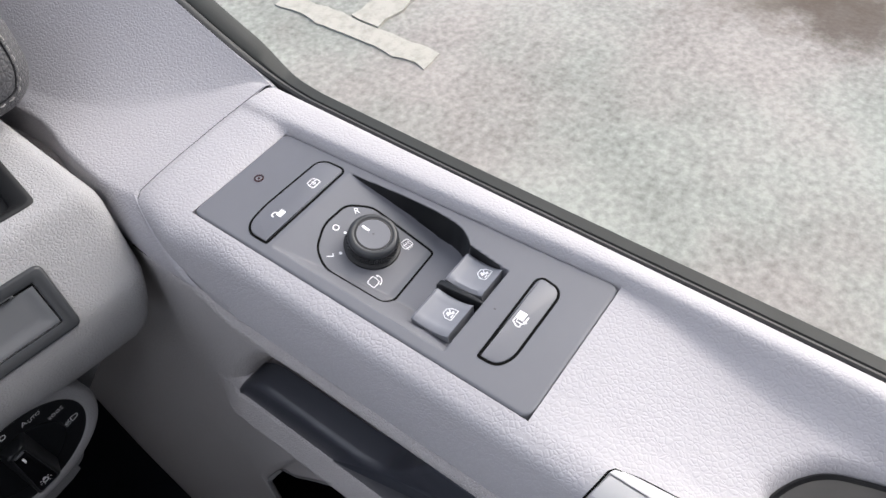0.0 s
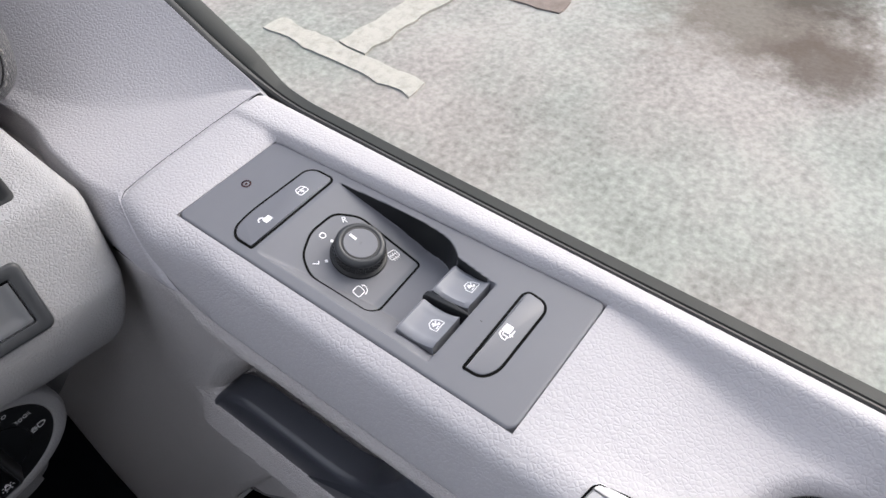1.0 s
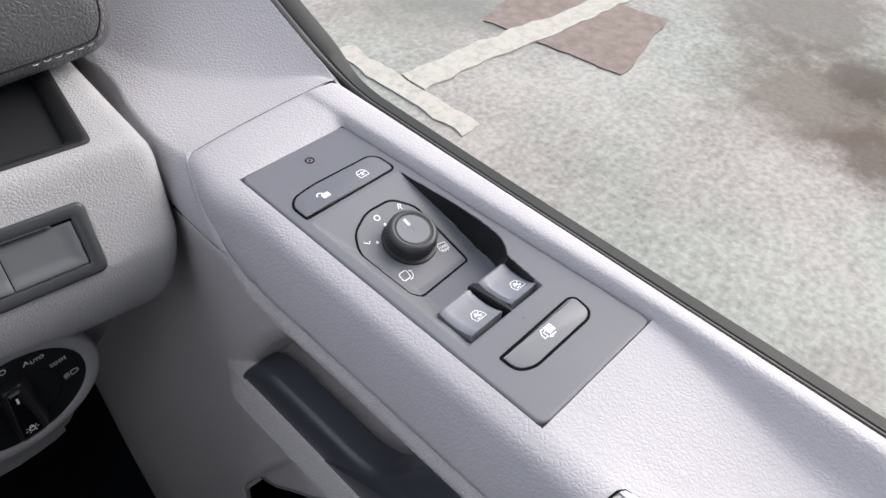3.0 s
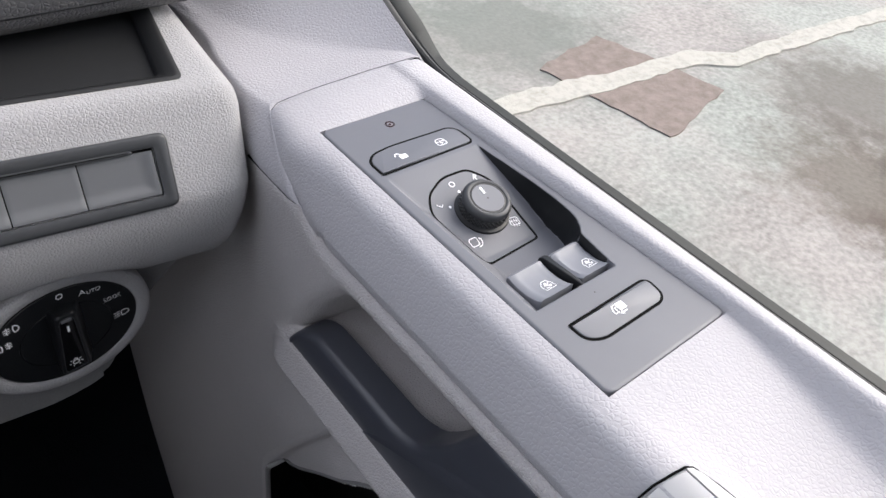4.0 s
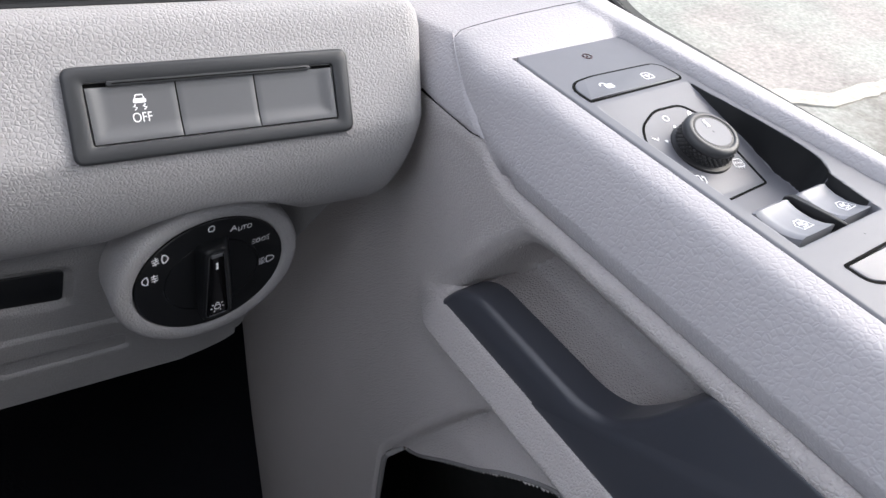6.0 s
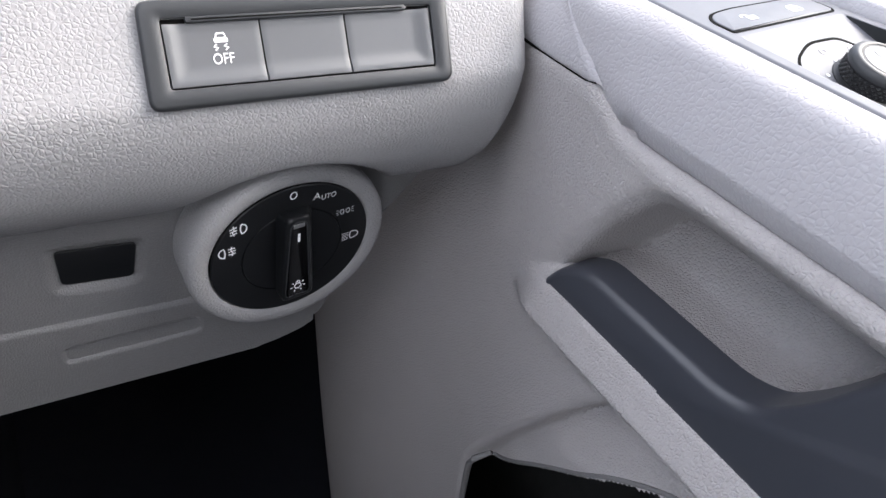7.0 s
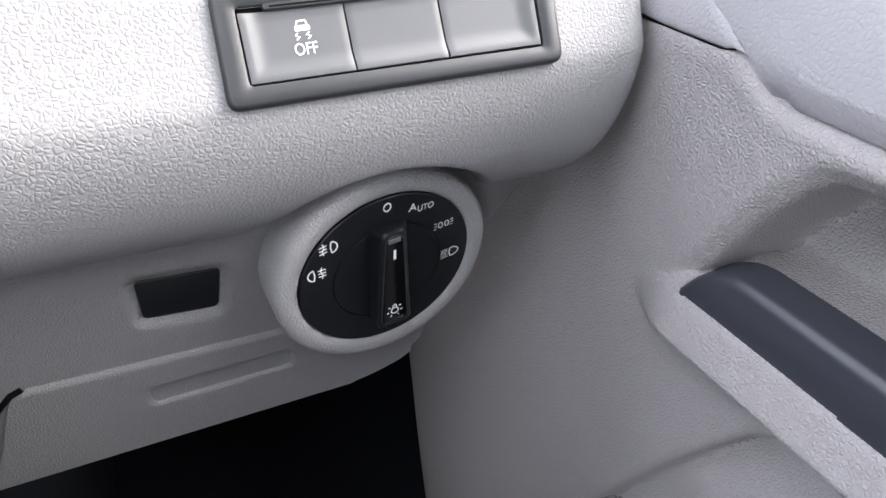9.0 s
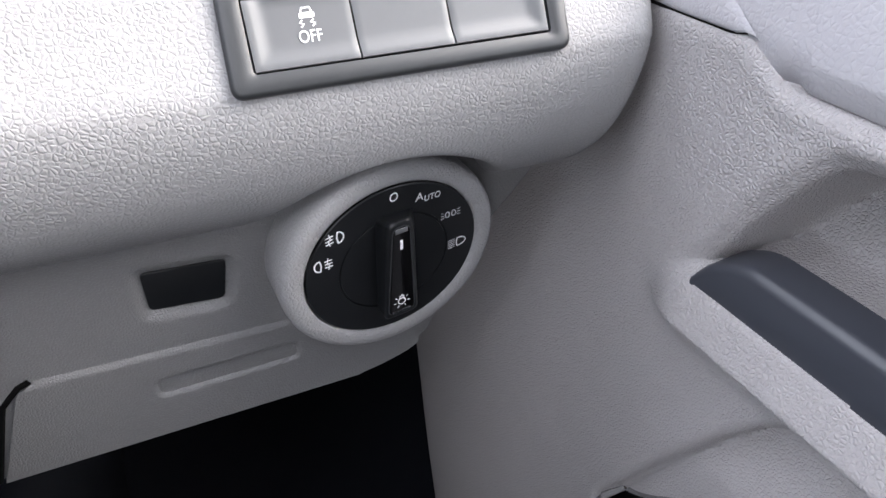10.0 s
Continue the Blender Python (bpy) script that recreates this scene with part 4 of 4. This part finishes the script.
part("unlock_symbol", print_on(symbol(UNLOCK, 2.08, 14.50, 0.46), on_button), M_WHITE, lock_button, "white open padlock symbol")
part("van_symbol", print_on(symbol(VAN, 3.40, 2.47, 0.58), on_button), M_WHITE, door_button, "white van with open sliding door symbol")
part("window_symbol", print_on(symbol(WINDOW, 2.26, 5.10, 0.54), on_rocker(1.22, 3.02, 4.45, 6.32)), M_WHITE, win_left, "white car window symbol")
part("window_symbol", print_on(symbol(WINDOW, 4.68, 5.08, 0.54), on_rocker(3.58, 5.22, 4.45, 6.32)), M_WHITE, win_right, "white car window symbol")
part("heat_symbol", print_on(symbol(HEAT, 4.62, 9.25, 0.50, -10), on_pad), M_WHITE, panel, "white heated mirror symbol")
part("fold_symbol", print_on(symbol(FOLD, 2.22, 9.15, 0.52), on_pad), M_WHITE, panel, "white folding mirror symbol")
for text, u, v, turn in (("L", 1.92, 11.35, 45), ("O", 3.15, 12.05, 0), ("R", 4.45, 11.95, -35)):
    c, s = math.cos(radians(turn)), math.sin(radians(turn))
    part("letter", words(text, 0.42, lambda a, b, h: on_pad(u + a * c - b * s, v + a * s + b * c, h)), M_WHITE, panel)
    dx, dy = 3.42 - u, 10.35 - v
    k = 0.45 / math.hypot(dx, dy)
    part("dot", print_on([arc(u + dx * k, v + dy * k, 0.07, 0, 330, 9)], on_pad), M_WHITE, panel)
# ---------------------------------------------------------------- dashboard
dash = thing("dashboard", (-25, 26, -18), "pale grey grained plastic dashboard end beside the door", "dashboard")


def slant(x, y, z):
    """The dashboard stands slightly askew to the door."""
    return (x, y - 0.095 * (x + 6.3), z - 0.048 * (x + 6.3))


FACE = [(24.8, -9.9), (23.5, -9.25), (22.5, -8.6), (21.6, -7.8), (20.95, -6.85), (20.55, -5.85), (20.34, -4.95), (20.26, -4.2), (20.28, -3.55), (20.43, -2.95), (21.13, -1.78), (22.0, -0.27), (22.45, 0.55), (22.7, 0.92), (22.95, 1.15), (23.25, 1.25)]
TOP = [(24.0, 1.38), (25.5, 1.62), (27.0, 1.88), (28.5, 2.15), (32, 2.75)]


def inward(line, d):
    out = []
    for i, p in enumerate(line):
        a, b = Vector(line[max(0, i - 1)]), Vector(line[min(len(line) - 1, i + 1)])
        t = (b - a).normalized()
        n = Vector((t.y, -t.x))
        if n.dot(Vector((26, -3)) - Vector(p)) < 0:
            n = -n
        out.append(tuple(Vector(p) + n * d))
    return out


def dash_end_x(z):
    return -1.75 - 0.20 * max(0.0, 0.3 - z)


LN = Vector((0.05, -0.985, -0.15)).normalized()
LU = Vector((-LN.y, LN.x, 0)).normalized()
LV = LU.cross(LN) * -1
LC = Vector((-12.05, 22.95, -11.30))


def browed(p):
    """Clears the round opening of the light switch out of the dash's underside."""
    d = Vector(p) - LC
    u, v = d.dot(LU) + 0.10, d.dot(LV) - 0.05
    r = math.hypot(u, v)
    if r > 5.4 or v < 0:
        return p
    k = 4.86 + 0.54 * (r / 5.4) ** 2
    return tuple(Vector(p) + (LU * u + LV * v) * (max(k, r) / r - 1))


def dash_body():
    face = curve_through(FACE, 5)
    left = [[browed(slant(x, y, z)) for y, z in face + [(23.8, 1.34)]] for x in [-70, -50, -38, -30, -24, -20] + [-18.6 + 0.3 * k for k in range(45)] + [-5, -4.3]]
    full = face + curve_through([FACE[-1]] + TOP, 2)[1:]
    right = [[slant(-4.3 + (0.147 * max(0.0, y - 23.62) if z > 1.2 else 0.0), y, z) for y, z in full]]
    r = 1.1
    for a in (0, 15, 30, 45, 60, 75, 90):
        ring = inward(full, r * (1 - math.cos(radians(a))))
        right.append([slant(dash_end_x(z0) - r + r * math.sin(radians(a)), y, z) for (y, z), (_, z0) in zip(ring, full)])
    for d in (1.8, 3.2, 5.0):
        ring = inward(full, d)
        right.append([slant(dash_end_x(z0) - 0.02, y, z) for (y, z), (_, z0) in zip(ring, full)])
    return join(rings(left, closed=False), rings(right, closed=False))


part("dash_body", dash_body(), M_DASH, dash, "pale grey leather-grained dash front", sharp=60)


# open storage tray in the dash top
def tray():
    def loop(inset, rise, wall=0.0):
        pts = rounded([(-66, 23.62 + inset), (-4.1 - inset * 1.4, 23.62 + inset), (-3.0 - inset * 1.4, 31 - inset), (-66, 31 - inset)], [0.1, 0.35, 0.3, 0.1], 5)
        return [slant(x, y, 1.22 + 0.19 * (y - 23.2) + rise if wall == 0 else wall) for x, y in pts]
    return rings([loop(-0.03, -0.5), loop(-0.03, 0.05), loop(0.06, 0.12), loop(0.16, 0.10), loop(0.55, -0.12), loop(0.62, -0.3), loop(0.8, 0, -0.9), loop(1.1, 0, -1.1)])


part("storage_tray", tray(), M_TRAY, dash, "charcoal plastic storage tray with raised rim", sharp=45)
for k in range(8):
    x = -8.2 - 3.3 * k
    part("tray_rib", rings([[slant(x + s, 24.5, -1.12), slant(x + s, 24.5, -0.98), slant(x + s + 0.9, 29.6, -0.98), slant(x + s + 0.9, 29.6, -1.12)] for s in (0, 0.14)]), M_TRAY, dash)


# stitched upper hood over the tray
HOOD = [(29.6, 2.45), (28.6, 2.35), (28.0, 2.6), (27.55, 3.2), (27.3, 4.2), (27.3, 5.6), (27.6, 7.6), (28.4, 9.6), (30, 11.3), (33, 12.4), (46, 13.0), (46, 2.6)]


def hood_ring(d, x):
    c = Vector((34, 7.4))
    return [(x, *tuple(Vector(p) + (c - Vector(p)).normalized() * d)) for p in curve_through(HOOD + HOOD[:1], 4)[:-1]]


def hood():
    r = 2.2
    loops = [hood_ring(0, x) for x in (-70, -40, -20, -10, -5)]
    loops += [hood_ring(r * (1 - math.cos(radians(a))), 0.7 - r + r * math.sin(radians(a))) for a in (0, 12, 24, 36, 48, 60, 72, 82, 90)]
    loops += [hood_ring(r + k, 0.72) for k in (0.8, 2.5)]
    return rings(loops)


part("dash_hood", hood(), M_HOOD, dash, "dark stitched leather-look dash hood", sharp=60)


def hood_point(z, x, a, proud):
    """A point on the hood's front at height z; a turns round its right end."""
    y = between(z, [(2.6, 28.0), (3.2, 27.55), (4.2, 27.3), (5.6, 27.3), (7.6, 27.6), (9.6, 28.4)])
    r = 2.2
    p = Vector((y, z))
    d = (Vector((34, 7.4)) - p).normalized()
    q = p + d * (r * (1 - math.cos(radians(a))) - proud * math.cos(radians(a)))
    return (x if a == 0 else 0.7 - r + (r + proud) * math.sin(radians(a)), q.x, q.y)


seam = [hood_point(3.5, x, 0, 0.0) for x in (-60, -30, -15, -8, -4.5, -3.0)] + [hood_point(3.55, 0, 5, 0.0), hood_point(3.9, 0, 18, 0.0), hood_point(4.6, 0, 27, 0.0), hood_point(5.8, 0, 30, 0.0), hood_point(7.2, 0, 30, 0.0), hood_point(9.0, 0, 30, 0.0)]
seam = curve_through(seam, 10)
part("hood_seam", tube(seam, 0.07, 6), M_BLACK, dash)


def stitches():
    out, walked, last = [], 0.0, Vector(seam[0])
    for p in seam[1:]:
        p = Vector(p)
        n = max(1, int((p - last).length / 0.12))
        for k in range(n):
            q = last.lerp(p, k / n)
            walked += (p - last).length / n
            if walked > 0.42 and q.x > -4.2:
                t = (p - last).normalized()
                side = t.cross(Vector((0.25, -0.95, 0.1))).normalized() * 0.13
                out.append(tube([q + side - t * 0.15 + Vector((0.01, -0.08, 0)), q + side * 1.1 + Vector((0.02, -0.12, 0)), q + side + t * 0.15 + Vector((0.01, -0.08, 0))], 0.035, 5))
                walked = 0.0
        last = p
    return join(*out)


tagged(part("stitching", stitches(), M_THREAD, dash, "pale grey thread stitches"), kind="stuff")


# lower dash panel with recess for the blanking cover
def low_y(x, z):
    return 23.75 - 0.10 * (x + 12) + 0.14 * (-9.0 - z)


BLANK = rounded([(-21.08, -9.73), (-18.0, -10.05), (-18.41, -12.0), (-21.2, -11.68)], 0.28, 4)
LOW_EDGE = [(-18.7, -13.6), (-18.5, -12.5), (-18.1, -11.3), (-17.4, -10.2), (-16.5, -9.4), (-14.0, -7.75), (-11.4, -5.5), (-9.0, -3.7), (-8.0, -3.0)]


def low_panel():
    nx, nz = 230, 70
    def place(i, j):
        z = -7.6 - 11.0 * j / nz
        end = between(z, LOW_EDGE)
        k = i / nx
        x = -44 + (end + 44) * (k ** 0.55)
        y = low_y(x, z) + 1.3 * smooth(-10.4, -8.4, x)
        d = inside_depth(x, z, BLANK) if -23 < x < -16 else -9
        if d > -0.5:
            y += 0.30 * smooth(-0.42, 0.05, d)
        y += 0.5 * (1 - math.sqrt(max(0, 1 - max(0, 1 - (end - x) / 0.6) ** 2))) if x > end - 0.6 else 0
        return (x, y, z)
    sheet = grid(nx, nz, place)
    w = nx + 1
    rim = [j * w + nx for j in range(nz + 1)] + [nz * w + i for i in range(nx - 1, -1, -1)]
    v = sheet[0]
    base = len(v)
    v += [(v[k][0] - 0.3, v[k][1] + 6, v[k][2] + 1.2) for k in rim]
    f = sheet[1] + [(rim[i], rim[i + 1], base + i + 1, base + i) for i in range(len(rim) - 1)]
    return v, f


part("lower_panel", low_panel(), M_LOWER, dash, "darker grey hard plastic lower dash panel", sharp=50)
part("blanking_cover", prism(shrink(BLANK, 0.03), lambda u, v, h: (u, low_y(u, v) + 0.30 - h, v), -0.1, 0.10, 0.05), M_BLACK, dash, "glossy black blanking cover", sharp=50)


# hinged cover flap with a finger scoop
def flap_top(x):
    return -13.42 - 0.055 * (x + 26.0)


def flap():
    nx, nz = 120, 46
    def place(i, j):
        x0 = -26.4 + 15.6 * i / nx
        t = j / nz
        top = flap_top(x0)
        z = top + (-18.75 - top) * t
        x = x0 - 2.4 * t * smooth(0.25, 0.0, i / nx) - (0.55 - 0.55 * smooth(0.0, 0.08, t)) * -1 * smooth(0.08, 0.0, i / nx)
        h = 0.16 - 0.16 * (1 - smooth(0, 0.05, t))
        a = abs(x + 19.1) - 2.6
        zc = -15.80 + 0.0 * (x + 19.1)
        b = abs(z - zc) - 0.2
        d = math.hypot(max(a, 0), max(b, 0)) + min(max(a, b), 0)
        h -= 0.42 * smooth(0.42, 0.0, d)
        x = min(x, between(z, LOW_EDGE) - 0.15)
        return (x, low_y(x, z) - h, z)
    sheet = grid(nx, nz, place)
    w = nx + 1
    rim = [j * w for j in range(nz, -1, -1)] + list(range(1, nx + 1)) + [j * w + nx for j in range(1, nz + 1)] + [nz * w + i for i in range(nx - 1, 0, -1)]
    v = sheet[0]
    base = len(v)
    v += [(v[k][0], v[k][1] + 1.0, v[k][2]) for k in rim]
    n = len(rim)
    return v, sheet[1] + [(rim[i], rim[(i + 1) % n], base + (i + 1) % n, base + i) for i in range(n)]


part("cover_flap", flap(), M_LOWER, dash, "darker grey hinged cover flap with finger scoop", sharp=50)
# black tube in place of the shaded gap at the flap's end
part("flap_gap", tube([(-26.0, low_y(-26, -13.4) - 0.02, -13.38), (-26.45, low_y(-26.4, -13.5) - 0.02, -13.55), (-27.3, low_y(-27.3, -14.5) - 0.02, -14.4), (-29.0, low_y(-29, -18.7) - 0.02, -18.7)], 0.13), M_GAP, dash)

# ---------------------------------------------------------------- row of dash buttons
bank = thing("button_bank", (-11.5, 20.7, -2.9), "charcoal framed row of three dash buttons", "button panel")
BU = Vector((0.9944, -0.0943, -0.0481)).normalized()
BV = Vector((0.085, 0.511, 0.855))
BV = (BV - BU * BU.dot(BV)).normalized()
BN = BU.cross(BV)
BP = Vector((-6.315, 20.167, -2.961)) - BN * 0.22


def on_bank(u, v, h):
    return tuple(BP + BU * u + BV * v + BN * h)


def bezel():
    outer = rounded([(-10.62, -0.20), (0.12, -0.16), (0.22, 3.22), (-10.52, 3.26)], 0.42, 6)
    inner = rounded([(-9.90, 0.42), (-0.50, 0.40), (-0.46, 2.64), (-9.88, 2.68)], 0.16, 6)
    loops = [[on_bank(u, v, -0.15) for u, v in outer], [on_bank(u, v, 0.14) for u, v in outer], [on_bank(u, v, 0.23) for u, v in shrink(outer, 0.05)], [on_bank(u, v, 0.28) for u, v in shrink(outer, 0.14)],
             [on_bank(u, v, 0.25) for u, v in shrink(inner, -0.10)], [on_bank(u, v, 0.20) for u, v in inner], [on_bank(u, v, -0.35) for u, v in inner]]
    return rings(loops, caps=False)


part("bezel", bezel(), M_BEZEL, bank, "charcoal fine-grained bezel", sharp=45)
part("backing", prism([(-9.85, 0.45), (-0.52, 0.43), (-0.5, 2.62), (-9.85, 2.66)], on_bank, -0.36, 0.03), M_GAP, bank)


def bank_button(u0, u1, left_end, right_end):
    v0, v1 = 0.49, 2.50
    nu, nv = 26, 18
    def place(i, j):
        s, t = i / nu, j / nv
        u, v = u0 + (u1 - u0) * s, v0 + (v1 - v0) * t
        h = 0.06 + 0.14 * (1 - smooth(0.0, 0.34, t)) ** 1.3 + 0.04 * smooth(0.9, 1.0, t)
        if left_end:
            h = max(h, 0.06 + 0.14 * (1 - smooth(0.0, 0.20, s)))
        if right_end:
            h = max(h, 0.06 + 0.14 * (1 - smooth(0.0, 0.20, 1 - s)))
        edge = min(s * (u1 - u0), (1 - s) * (u1 - u0), t * (v1 - v0), (1 - t) * (v1 - v0))
        return on_bank(u, v, h - 0.03 * (1 - smooth(0, 0.05, edge)))
    sheet = grid(nu, nv, place)
    w = nu + 1
    rim = list(range(nu + 1)) + [j * w + nu for j in range(1, nv + 1)] + [nv * w + i for i in range(nu - 1, -1, -1)] + [j * w for j in range(nv - 1, 0, -1)]
    v = sheet[0]
    base, n = len(v), len(rim)
    v += [tuple(Vector(v[k]) - BN * 0.12) for k in rim]
    return v, sheet[1] + [(rim[i], rim[(i + 1) % n], base + (i + 1) % n, base + i) for i in range(n)]


asr_button = part("dash_button", bank_button(-9.82, -6.74, True, False), M_BANKBUTTON, bank, "grey stability control button", sharp=50)
part("dash_button", bank_button(-6.68, -3.77, False, False), M_BANKBUTTON, bank, "blank grey button", sharp=50)
part("dash_button", bank_button(-3.71, -0.58, False, True), M_BANKBUTTON, bank, "blank grey button", sharp=50)
part("top_rail", prism(rounded([(-9.08, 2.50), (-1.48, 2.48), (-1.40, 2.56), (-1.5, 2.68), (-9.1, 2.70)], 0.06, 3), on_bank, -0.2, 0.22, 0.04), M_BEZEL, bank)
part("rail_gap", prism([(-8.9, 2.57), (-1.6, 2.55), (-1.6, 2.60), (-8.9, 2.62)], on_bank, 0.1, 0.228), M_GAP, bank)
SKID = [rounded([(-0.40, -0.04), (0.40, -0.04), (0.44, 0.18), (0.34, 0.26), (-0.34, 0.26), (-0.44, 0.18)], 0.06, 2)] + stroke([(-0.30, 0.26), (-0.22, 0.50), (0.22, 0.50), (0.30, 0.26)], 0.09) + stroke([(-0.30, -0.14), (-0.44, -0.26), (-0.22, -0.36), (-0.40, -0.50)], 0.09) + stroke([(0.34, -0.14), (0.16, -0.26), (0.40, -0.36), (0.22, -0.50)], 0.09)
part("skid_symbol", print_on(symbol(SKID, -8.06, 1.86, 0.54), lambda u, v, h: on_bank(u, v, 0.066 + h)), M_WHITE, asr_button, "white skidding car symbol")
part("off_lettering", words("OFF", 0.50, lambda u, v, h: on_bank(-8.06 + u, 1.30 + v, 0.07 + h), 0.68), M_WHITE, asr_button, "white letters OFF")

# ---------------------------------------------------------------- rotary light switch
lights = thing("light_switch", (-12.05, 23.3, -15.5), "black rotary headlight switch in a grey collar", "light switch")


def on_lights(u, v, h):
    return tuple(LC + LU * u + LV * v + LN * h)


def lathe(profile, sides=72, cu=0.0, cv=0.0):
    loops = []
    for r, h in profile:
        loops.append([on_lights(cu + r * math.cos(2 * math.pi * i / sides), cv + r * math.sin(2 * math.pi * i / sides), h) for i in range(sides)])
    return rings(loops)


part("collar", lathe([(4.55, -3.2), (4.52, -2.0), (4.55, -1.0), (4.58, -0.36), (4.55, -0.10), (4.46, 0.06), (4.32, 0.13), (4.0, 0.14), (3.80, 0.10), (3.70, 0.02), (3.66, -0.3)], 96, -0.10, 0.05), M_DASH, lights, "pale grey grained round collar", sharp=60)
part("dial", lathe([(3.64, -0.3), (3.64, 0.0), (3.60, 0.03), (3.3, 0.035), (2.36, 0.035), (2.34, -0.02), (2.29, -0.02), (2.27, 0.035), (1.0, 0.04), (0.05, 0.04)], 96, -0.05, 0.0), M_BLACK, lights, "satin black dial face", sharp=30)


# turning handle: a tall rounded bar with a bright-edged front
def handle_outline(w_top, w_bot, top, bot):
    return rounded([(-w_bot, bot), (w_bot, bot), (w_top, top), (-w_top, top)], 0.28, 5)


def on_handle(u, v, h):
    lean = h / 0.9
    return on_lights(u + 0.02 - 0.20 * lean + 0.05 * lean * v / 2, v * 1.06 + 0.05 + 0.28 * lean, h)


def handle_body():
    loops = []
    for h, wt, wb, top, bot in ((0.0, 0.80, 0.92, 2.25, -2.4), (0.25, 0.68, 0.86, 2.25, -2.42), (0.55, 0.58, 0.80, 2.28, -2.44), (0.76, 0.52, 0.76, 2.30, -2.44), (0.86, 0.46, 0.70, 2.26, -2.38), (0.90, 0.40, 0.64, 2.18, -2.32)):
        loops.append([on_handle(u, v, h) for u, v in handle_outline(wt, wb, top, bot)])
    return rings(loops)


handle = part("rotary_handle", handle_body(), M_BLACK, lights, "black upright turning handle", sharp=50)
FRONT = handle_outline(0.32, 0.56, 2.05, -2.2)
part("handle_front", prism(FRONT, on_handle, 0.8, 0.915, 0.02), M_GLOSS, handle, "glossy black front inlay")
part("handle_edge", band(shrink(FRONT, -0.05), 0.045, on_handle, 0.8, 0.925), M_BEZEL, handle, "thin satin outline")
# chrome strip that builds in the highlight on the inlay's lower edge
part("handle_glint", prism([(-0.44, -2.16), (0.44, -2.16), (0.40, -2.08), (-0.40, -2.08)], on_handle, 0.86, 0.935), M_CHROME, handle, "chrome strip drawing the highlight on the lower edge")
part("handle_cap", prism([(-0.26, 1.78), (0.26, 1.78), (0.26, 2.00), (-0.26, 2.00)], on_handle, 0.86, 0.94, 0.03), M_BANKBUTTON, handle, "grey upper edge of the inlay")
part("pointer", print_on([[(-0.055, 1.02), (0.055, 1.02), (0.055, 1.46), (-0.055, 1.46)]], lambda u, v, h: on_handle(u, v, 0.917 + h)), M_WHITE, handle, "white pointer line")
BULB = stroke(arc(0, -0.02, 0.22, 0, 340, 14), 0.07, True) + stroke([(-0.12, 0.22), (-0.12, 0.36), (0.12, 0.36), (0.12, 0.22)], 0.07) + [q for a in range(-60, 241, 50) for q in stroke([(0.36 * math.cos(radians(a)), -0.02 + 0.36 * math.sin(radians(a))), (0.5 * math.cos(radians(a)), -0.02 + 0.5 * math.sin(radians(a)))], 0.06)]
part("bulb_symbol", print_on(symbol(BULB, 0.0, -1.58, 0.70), lambda u, v, h: on_handle(u, v, 0.917 + h)), M_WHITE, handle, "white lamp symbol")

LAMP_R = stroke(arc(0.0, 0, 0.30, -90, 90, 8, 0.34) + [(0.0, 0.34), (-0.06, 0.0), (0.0, -0.34)], 0.075, True)
BEAM = stroke(arc(0.05, 0, 0.46, -90, 90, 10, 0.30) + [(-0.02, 0.3), (-0.08, 0.0), (-0.02, -0.3)], 0.07, True) + [q for k in (-0.28, -0.14, 0, 0.14, 0.28) for q in stroke([(-0.62, k - 0.03), (-0.18, k)], 0.024)]
SIDE = stroke(arc(-0.20, 0, 0.13, 0, 360, 10, 0.20), 0.045, True) + stroke(arc(0.20, 0, 0.13, 0, 360, 10, 0.20), 0.045, True) + [q for k in (-0.16, 0, 0.16) for q in stroke([(-0.62, k * 1.4), (-0.42, k)], 0.024) + stroke([(0.42, k), (0.62, k * 1.4)], 0.024)]
FOGF = [[(p[0] + 0.22, p[1]) for p in poly] for poly in LAMP_R] + [q for k in (-0.2, 0, 0.2) for q in stroke([(-0.42, k - 0.06), (-0.02, k + 0.02)], 0.055)] + stroke([(-0.20, -0.36), (-0.26, -0.12), (-0.16, 0.12), (-0.22, 0.36)], 0.055)
FOGR = [[(-p[0] - 0.2, p[1]) for p in poly] for poly in LAMP_R] + [q for k in (-0.2, 0, 0.2) for q in stroke([(0.04, k), (0.44, k)], 0.055)] + stroke([(0.22, -0.36), (0.28, -0.12), (0.18, 0.12), (0.24, 0.36)], 0.055)


def on_dial(u, v, h):
    return on_lights(u, v, 0.038 + h)


part("zero_letter", words("O", 0.56, lambda u, v, h: on_dial(0.0 + u * 0.8, 3.18 + v, h), shear=0.12), M_WHITE, lights)
part("auto_lettering", words("A", 0.50, lambda u, v, h: on_dial(1.05 + u, 2.78 + v, h), shear=0.1), M_DIM, lights)
part("auto_lettering", words("UTO", 0.40, lambda u, v, h: on_dial(1.60 + u, 2.62 + v, h), 0.68, shear=0.1), M_DIM, lights)
part("side_light_symbol", print_on(symbol(SIDE, 2.42, 1.42, 0.70), on_dial), M_DIM, lights, "white side light symbol")
part("headlamp_symbol", print_on(symbol(BEAM, 2.78, -0.22, 0.72), on_dial), M_DIM, lights, "white dipped beam symbol")
part("front_fog_symbol", print_on(symbol(FOGF, -2.42, 2.22, 0.76), on_dial), M_WHITE, lights, "white front fog lamp symbol")
part("rear_fog_symbol", print_on(symbol(FOGR, -2.90, 1.12, 0.76), on_dial), M_WHITE, lights, "white rear fog lamp symbol")
